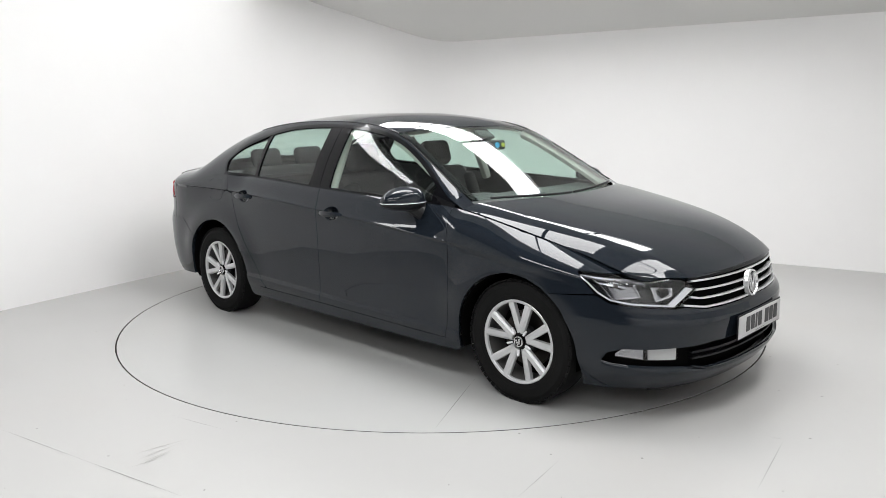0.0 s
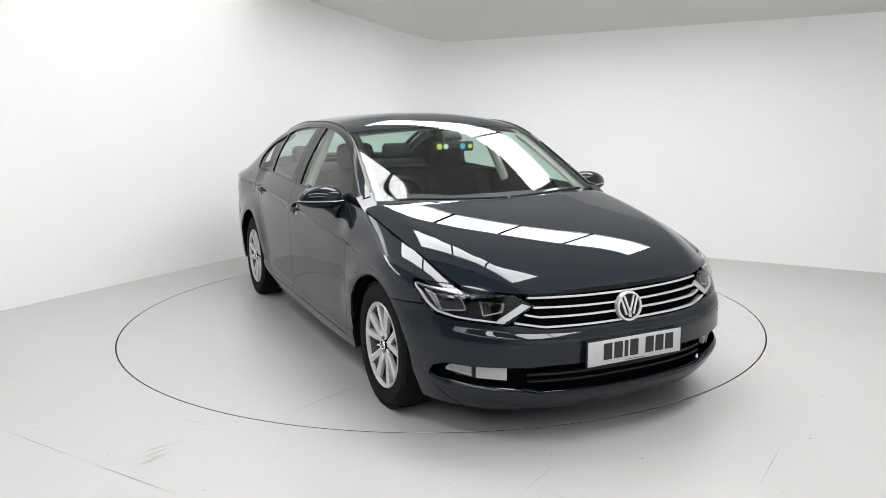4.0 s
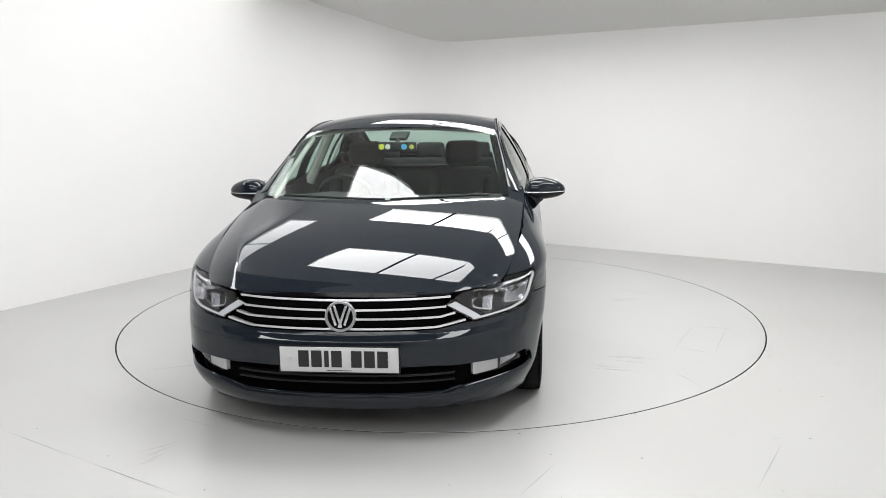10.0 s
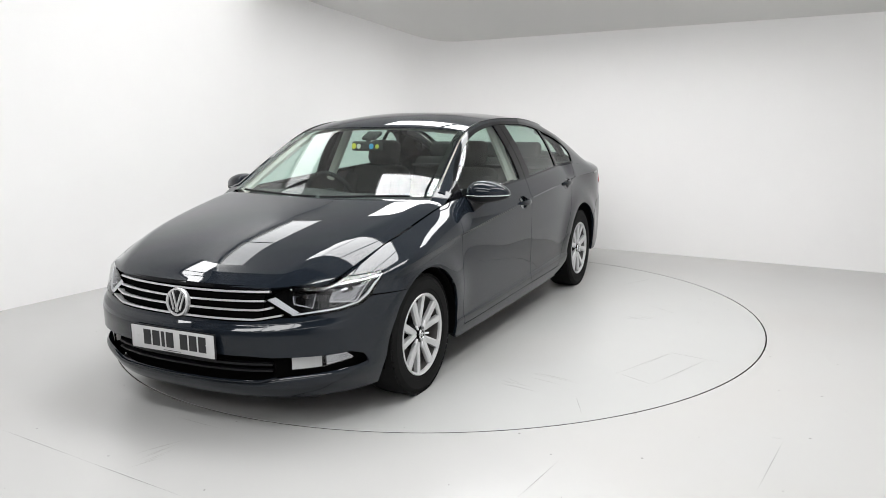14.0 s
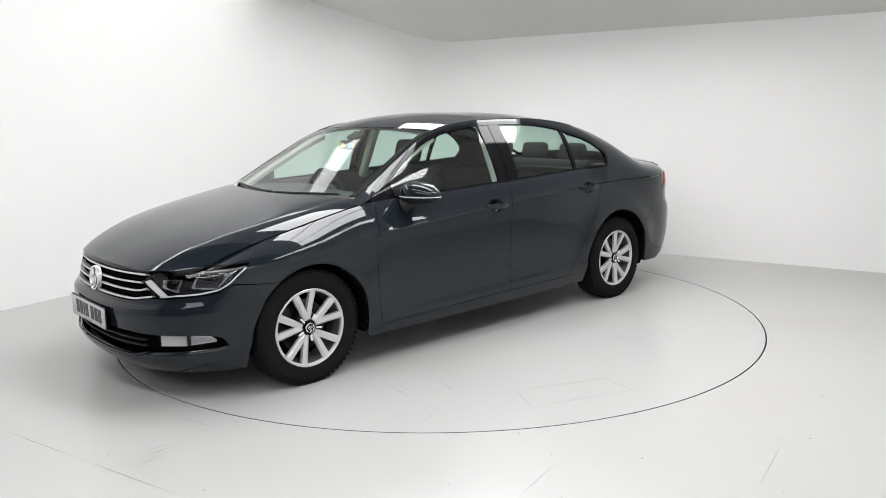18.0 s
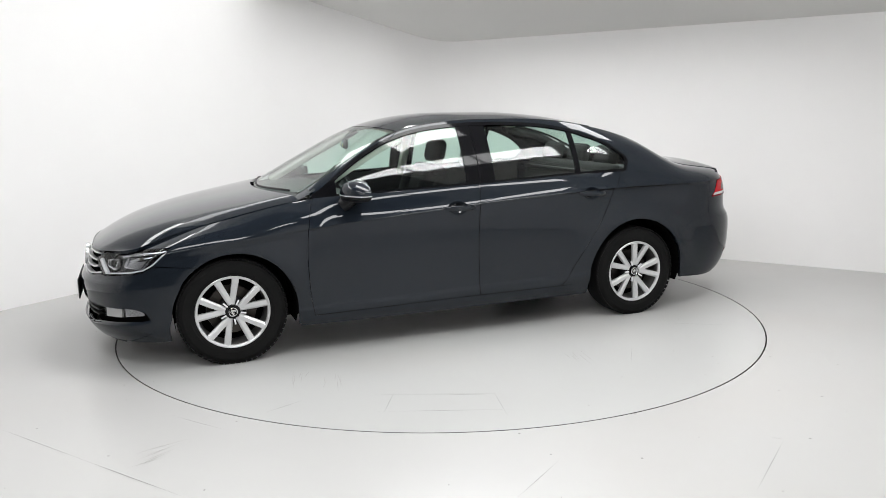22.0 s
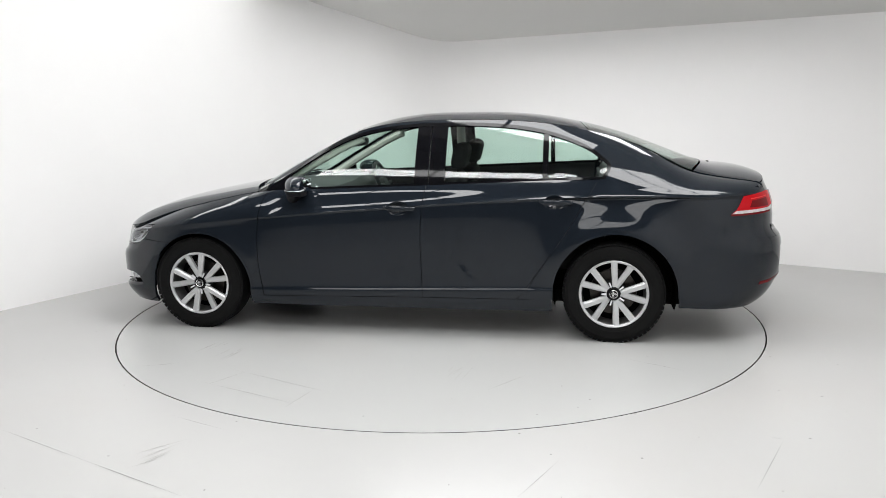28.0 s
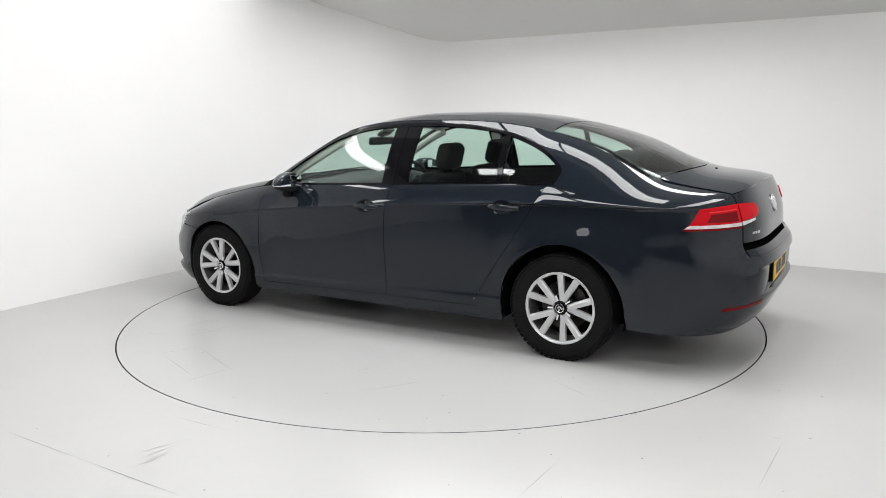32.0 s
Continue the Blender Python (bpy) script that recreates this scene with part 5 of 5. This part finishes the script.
def door_handles():
    for doors, hx, hz in ((MADE_DOORS[0], -0.035, 0.846), (MADE_DOORS[1], -1.030, 0.888)):
        for k, sgn in enumerate((1, -1)):
            y = float(half_width(np.array(hx), np.array(hz)))
            h = new("handle")
            h.parent = doors[k]
            # grip: a bowed bar
            path = [(hx + 0.105 - 0.21 * i / 12, sgn * (y + 0.006 + 0.026 * math.sin(math.pi * i / 12) ** 0.6), hz + 0.004 - 0.006 * i / 12) for i in range(13)]
            bm = bmesh.new()
            rings = []
            for i, p in enumerate(path):
                f = 0.55 + 0.45 * math.sin(math.pi * i / 12) ** 0.5
                rings.append([bm.verts.new((p[0], p[1] + sgn * 0.007 * math.cos(a), p[2] + 0.017 * f * math.sin(a))) for a in (2 * math.pi * j / 10 for j in range(10))])
            for a, b in zip(rings, rings[1:]):
                for j in range(10):
                    bm.faces.new((a[j], a[(j + 1) % 10], b[(j + 1) % 10], b[j]))
            bm.faces.new(rings[0])
            bm.faces.new(rings[-1])
            part("grip", bm, PAINT, doors[k], "painted pull handle")
            # finger cup: an oval flush on the skin, dished only by its normals
            rows, cols = 8, 28
            verts, faces, normals = [], [], []
            for r in range(rows + 1):
                q = r / rows
                for c in range(cols):
                    a = 2 * math.pi * c / cols
                    X, Z = hx + 0.008 + 0.072 * q * math.cos(a), hz - 0.001 + 0.045 * q * math.sin(a)
                    verts.append((X, sgn * (float(half_width(np.array(X), np.array(Z))) + 0.0015), Z))
                    dish = math.sin(math.pi * min(q, 0.9)) if q > 0.5 else 2 * q
                    normals.append(Vector((-0.75 * dish * math.cos(a), sgn, -1.0 * dish * math.sin(a))).normalized())
            for r in range(rows):
                for c in range(cols):
                    f = (r * cols + c, r * cols + (c + 1) % cols, (r + 1) * cols + (c + 1) % cols, (r + 1) * cols + c)
                    faces.append(f if sgn > 0 else f[::-1])
            flat_part("finger_cup", verts, faces, PAINT, doors[k], smooth=True, normals=normals)
            bpy.data.objects.remove(h)


door_handles()


def wipers():
    for ya, yb, xa in ((-0.60, 0.02, 0.0), (0.05, 0.60, 0.0)):
        bm = None
        pts = []
        for i in range(9):
            y = ya + (yb - ya) * i / 8
            x = 1.092 - 0.16 * (y / 0.74) ** 2
            P = upper(np.array(x), np.array(y))
            pts.append((P[0], P[1], P[2] + 0.002))
        part("wiper", tube(pts, 0.007, 6), BLACK, car)
    # black cowl between the bonnet and the windscreen
    u = np.linspace(-1, 1, 41)[:, None]
    v = np.linspace(0, 1, 4)[None, :]
    x = 1.145 - 0.165 * u * u - 0.060 * v
    def cowl(x, y):
        q = upper(np.minimum(x, 1.12), y)
        q[..., 2] -= 0.034
        return q
    sheet("cowl", cowl, (x, u * (edge_y(x) - 0.005) + 0 * v), BLACK, car, both=False, skirt=0.01)


wipers()


def interior():
    # lining under the roof, floor tub, door cards
    u = np.linspace(-1, 1, 21)[:, None]
    v = np.linspace(0, 1, 16)[None, :]
    x = 0.30 * (1 - v) - 1.14 * v + 0 * u
    sheet("headlining", inset(upper, 0.0), (x, u * (edge_y(x) - 0.03)), TRIM_LIGHT, car, both=False, skirt=0.0, lift=-0.035)
    xs = np.linspace(0.95, 0.30, 16)
    for name, dx, mat in (("pillar_trim", 0.045, TRIM_LIGHT),):
        for sgn in (1, -1):
            pts = [(float(a) - 0.03, sgn * float(edge_y(a) - 0.015), float(edge_z(a)) - 0.035) for a in np.linspace(0.93, 0.30, 10)]
            part(name, tube(pts, 0.032, 8), mat, car)
            pts = [(float(a), sgn * float(edge_y(a) - 0.0), float(edge_z(a)) - 0.05) for a in np.linspace(-1.12, -1.75, 8)]
            part(name, tube(pts, 0.03, 8), TRIM_DARK, car)
            pts = [(-0.20 - 0.02 * i / 5, sgn * (0.770 - 0.195 * i / 5), 0.95 + 0.41 * i / 5) for i in range(6)]
            part("centre_pillar_trim", tube(pts, 0.034, 8), TRIM_LIGHT, car)
    part("cabin_floor", box((1.9, 1.56, 0.04), (0.0, 0, 0.32)), TRIM_DARK, car)
    for sgn in (1, -1):
        xs = np.linspace(0.86, -1.30, 40)
        def card(x, z):
            q = cabin_side(x, z)
            q[..., 1] = np.interp(z, [0.3, 0.8, 1.0, 1.1], [0.80, 0.79, 0.775, 0.74])
            return q
        sheet("door_card", card, columns(xs, np.where(xs < -0.95, 0.75, 0.32), belt_z(xs) - 0.004, 6), TRIM_DARK, car, skirt=0.0, both=False, mirror=sgn < 0)
    part("bulkhead", box((0.05, 1.22, 0.55), (1.02, 0, 0.62)), TRIM_DARK, car)
    # parcel shelf and rear bench
    part("parcel_shelf", box((0.62, 1.30, 0.03), (-1.62, 0, 0.985), bevel=0.008), TRIM_DARK, car)
    part("boot_wall", box((0.04, 1.22, 0.7), (-1.55, 0, 0.65)), TRIM_DARK, car)
    bench = new("rear_bench")
    bench.parent = car
    part("cushion", box((0.52, 1.30, 0.16), (-0.98, 0, 0.50), (0, -6, 0), 0.05, segs=4), CLOTH, bench)
    part("backrest", box((0.16, 1.30, 0.62), (-1.32, 0, 0.76), (0, -22, 0), 0.06, segs=4), CLOTH, bench)
    for y in (-0.40, 0.0, 0.40):
        part("headrest", box((0.09, 0.25, 0.15), (-1.46, y, 1.115), (0, -15, 0), 0.04, segs=4), CLOTH, bench)
    for y in (-0.365, 0.365):
        seat = new("front_seat")
        seat.parent = car
        seat["label"] = "dark grey cloth front seat"
        part("cushion", box((0.52, 0.50, 0.15), (0.16, y, 0.50), (0, -8, 0), 0.055, segs=4), CLOTH, seat)
        bm = box((0.15, 0.47, 0.60), (-0.225, y, 0.765), (0, -20, 0), 0.06, segs=4)
        for sg in (-1, 1):
            bm = box((0.20, 0.10, 0.48), (-0.190, y + sg * 0.205, 0.755), (0, -20, 0), 0.045, bm, 3)
        part("backrest", bm, CLOTH, seat)
        part("headrest", box((0.105, 0.265, 0.185), (-0.362, y, 1.150), (0, -14, 0), 0.05, segs=5), CLOTH, seat)
        for sg in (-1, 1):
            part("headrest_post", tube([(-0.335, y + 0.055 * sg, 1.00), (-0.355, y + 0.055 * sg, 1.10)], 0.007, 8), STEEL, seat)
    # dashboard with binnacle
    bm = bmesh.new()
    prof = [(1.08, 0.925), (1.0, 0.935), (0.86, 0.950), (0.70, 0.952), (0.56, 0.935), (0.50, 0.88), (0.47, 0.76), (0.52, 0.62), (0.62, 0.50)]
    rows = []
    for i in range(21):
        y = -0.73 + 1.46 * i / 20
        rows.append([bm.verts.new((x - 0.05 * (y / 0.73) ** 2 * (1 if x > 0.6 else 0), y, z + 0.022 * math.exp(-((y + 0.365) / 0.16) ** 2) * (1 if z > 0.86 else 0))) for x, z in prof])
    for a, b in zip(rows, rows[1:]):
        for j in range(len(prof) - 1):
            bm.faces.new((a[j], a[j + 1], b[j + 1], b[j]))
    part("dashboard", bm, TRIM_DARK, car)
    # steering wheel on the right-hand seat's side
    wheel = new("steering_wheel")
    wheel.parent = car
    wheel.matrix_basis = Matrix.Translation((0.37, -0.365, 0.885)) @ Vector((-0.90, 0, 0.42)).to_track_quat("Z", "Y").to_matrix().to_4x4()
    part("wheel_rim", tube([(0.182 * math.cos(2 * math.pi * i / 32), 0.182 * math.sin(2 * math.pi * i / 32), 0) for i in range(32)], 0.016, 8, closed=True), BLACK, wheel)
    part("hub", lathe([(0, 0.02), (0.055, 0.015), (0.07, -0.01), (0.05, -0.05)], 20), TRIM_DARK, wheel)
    for a in (0, 180, 270):
        c, s = math.cos(radians(a)), math.sin(radians(a))
        part("spoke", tube([(0.05 * c, 0.05 * s, 0.0), (0.175 * c, 0.175 * s, 0.0)], 0.014, 6), TRIM_DARK, wheel)
    # rear-view mirror, turned to the front, with four round stickers
    mir = new("rear_view_mirror")
    mir.parent = car
    mir["label"] = "dark rear-view mirror with coloured round stickers"
    mir.matrix_basis = pose(0.47, 0.0, 1.236, 0, 0, -10)
    part("housing", box((0.035, 0.255, 0.062), (0, 0, 0), (0, -8, 0), 0.014, segs=3), BLACK, mir)
    part("stem", tube([(0, 0, 0.02), (-0.03, 0, 0.060)], 0.014, 8), BLACK, mir)
    part("sensor_cover", box((0.09, 0.12, 0.024), (-0.050, 0, 0.066), (0, 28, 0), 0.010), BLACK, mir)
    for y, col, r in ((-0.100, (0.72, 0.72, 0.05), 0.0185), (-0.058, (0.75, 0.80, 0.70), 0.0165), (0.052, (0.06, 0.40, 0.72), 0.0185), (0.102, (0.62, 0.66, 0.08), 0.0145)):
        part("sticker", lathe([(0, 0.003), (r, 0.002), (r, -0.002)], 20, m=pose(0.020, y, 0.0, 0, 82, 0)), material("sticker_paper", col, 0.5), mir)


interior()


def fuel_flap():
    """Shut line of the round-cornered fuel flap, on the car's right rear quarter."""
    pts = []
    for i in range(40):
        a = 2 * math.pi * i / 40
        e = lambda c: math.copysign(abs(c) ** 0.5, c)
        x, z = -1.42 + 0.085 * e(math.cos(a)), 0.915 + 0.078 * e(math.sin(a))
        P = side(np.array(s_of_x(x, z)), np.array(z))
        pts.append((P[0], -P[1] + 0.0012, P[2]))
    part("fuel_flap_line", tube(pts, 0.0022, 6, closed=True), CHAR, car)


fuel_flap()


def roof_mouldings():
    for sgn in (1, -1):
        xs = np.linspace(0.30, -1.16, 40)
        part("roof_moulding", tube([(float(x), sgn * float(edge_y(x)), float(edge_z(x)) + 0.001) for x in xs], 0.0055, 6), BLACK, car)


roof_mouldings()


def antenna():
    part("boot_nozzle", lathe([(0, 0.012), (0.010, 0.009), (0.014, 0.0)], 12, m=Matrix.Translation((-2.06, 0.0, 1.079))), BLACK, car)


antenna()

# ---- turntable ----


def build_turntable():
    table = new("turntable")
    tagged(table, "round pale grey painted turntable set flush in the floor", "turntable")
    n = 160
    r = TABLE_R - GROOVE / 2
    rings = [(r, -0.06), (r, -0.0015), (r - 0.0015, 0.0), (1.4, 0.0), (0.5, 0.0)]
    verts, faces = [], []
    for rad, z in rings:
        verts += [(rad * math.cos(2 * math.pi * i / n), rad * math.sin(2 * math.pi * i / n), z) for i in range(n)]
    for k in range(len(rings) - 1):
        faces += [(k * n + i, k * n + (i + 1) % n, (k + 1) * n + (i + 1) % n, (k + 1) * n + i) for i in range(n)]
    faces.append(tuple(4 * n + i for i in range(n)))
    flat_part("deck", verts, faces[n:], TABLE, table)
    flat_part("deck_edge", verts[:2 * n], faces[:n], GROOVE_DARK, table, "dark edge of the deck")
    # scratches: ends on the deck, width
    lines = [((1.52, -1.66), (1.19, -0.98), 0.005), ((0.36, 1.749), (0.975, 1.50), 0.0022), ((0.39, 1.972), (1.03, 1.727), 0.0028), ((0.86, 1.518), (0.995, 1.77), 0.0030),
             ((0.375, 1.716), (0.448, 2.03), 0.0025), ((0.69, 1.63), (0.33, 1.765), 0.0022), ((1.53, 1.525), (1.318, 1.433), 0.0030), ((-1.30, 1.02), (-1.62, 1.20), 0.003), ((-0.52, 1.66), (-0.72, 1.38), 0.0025)]
    for p, q, w in lines:
        scratch("scratch", p, q, w, MARK, table)
    rng = random.Random(4)
    for cx, cy in ((1.10, 1.18), (1.24, 1.06), (-0.35, 1.35)):
        for k in range(6):
            x, y = cx + rng.uniform(-0.06, 0.06), cy + rng.uniform(-0.10, 0.02)
            scratch("scuff", (x, y), (x + rng.uniform(0.02, 0.06), y + rng.uniform(0.10, 0.26)), 0.003, MARK_FAINT, table)
    verts, faces = [], []
    for k in range(46):
        a, rr = rng.uniform(0, 6.28), 2.2 * math.sqrt(rng.random())
        speck(verts, faces, rr * math.cos(a), rr * math.sin(a), rng.uniform(0.002, 0.0055), rng)
    tagged(flat_part("specks", verts, faces, MARK, table), kind="stuff")
    return table


def scratch(name, p, q, w, mat, parent):
    """A thin tapered mark lying on the paint."""
    p, q = Vector((*p, 0)), Vector((*q, 0))
    d = (q - p).normalized()
    n = Vector((-d.y, d.x, 0)) * w / 2
    up = Vector((0, 0, 0.0012))
    mid = (p + q) / 2
    vs = [p + up, mid - n + up, q + up, mid + n + up, mid + up * 1.5]
    return flat_part(name, vs, [(0, 1, 4), (1, 2, 4), (2, 3, 4), (3, 0, 4)], mat, parent)


def speck(verts, faces, x, y, r, rng):
    k = len(verts)
    verts += [(x + r * rng.uniform(0.6, 1.4) * math.cos(a), y + r * rng.uniform(0.6, 1.4) * math.sin(a), 0.0012) for a in (0.2, 1.4, 2.7, 3.9, 5.1)]
    faces.append(tuple(range(k, k + 5)))


def floor_marks():
    """Cracks, scuffs and specks on the fixed floor."""
    floor = bpy.data.objects["floor"]
    for p, q, w in (((1.494, -2.402), (1.207, -2.828), 0.0035), ((1.465, -2.353), (1.505, -2.367), 0.003), ((-2.095, -2.128), (-1.55, -2.47), 0.003), ((-1.60, -2.44), (-0.99, -2.821), 0.0032), ((0.489, -2.545), (0.279, -2.86), 0.0028),
                    ((2.376, 1.86), (2.533, 2.0), 0.004), ((-1.343, -1.985), (-1.012, -2.181), 0.002)):
        scratch("scratch", p, q, w, MARK, floor)
    rng = random.Random(9)
    for k in range(7):
        x, y = -1.33 + rng.uniform(-0.03, 0.05), -2.56 + 0.026 * k
        scratch("scuff", (x, y), (x + rng.uniform(0.10, 0.17), y + rng.uniform(0.10, 0.16)), 0.0035, MARK_FAINT, floor)
    verts, faces = [], []
    spots = [(-1.45, -2.44), (-0.94, -2.76), (0.02, -2.75), (0.46, -2.49), (0.84, -2.54), (1.3, -2.84), (1.63, -2.37), (1.75, -1.78), (1.93, -1.87), (2.26, -1.38), (-1.92, -2.13), (0.35, -2.27), (-0.99, -2.08), (0.93, -2.06), (-2.36, -0.48), (-2.42, -1.07), (-1.74, -1.55), (1.94, -1.23)]
    for x, y in spots:
        speck(verts, faces, x, y, rng.uniform(0.0045, 0.0075), rng)
    for k in range(60):
        x, y = rng.uniform(-3.2, 3.4), rng.uniform(-3.0, 1.8)
        if math.hypot(x, y) > TABLE_R + 0.05:
            speck(verts, faces, x, y, rng.uniform(0.0015, 0.004), rng)
    tagged(flat_part("specks", verts, faces, MARK, floor), kind="stuff")


floor_marks()


turntable = build_turntable()

HEADING = [(0.0, -43.82), (3.0, -59.2), (6.0, -74.73), (9.0, -90.5), (13.0, -111.43), (17.0, -132.56), (20.0, -148.38), (23.0, -164.07), (25.0, -174.49), (28.0, -190.12), (32.0, -211.06)]
CAR_AT = (0.1728, -0.2018)     # the car's origin on the turntable


def motions():
    rows_t, rows_c = [], []
    for k in range(33):
        t = float(k)
        deg = float(np.interp(t, *zip(*HEADING)))
        c, s = math.cos(radians(deg)), math.sin(radians(deg))
        rows_t.append((t, pose(0, 0, 0, 0, 0, deg)))
        rows_c.append((t, pose(c * CAR_AT[0] - s * CAR_AT[1], s * CAR_AT[0] + c * CAR_AT[1], 0, 0, 0, deg)))
    walk(turntable, rows_t)
    walk(car, rows_c)


motions()
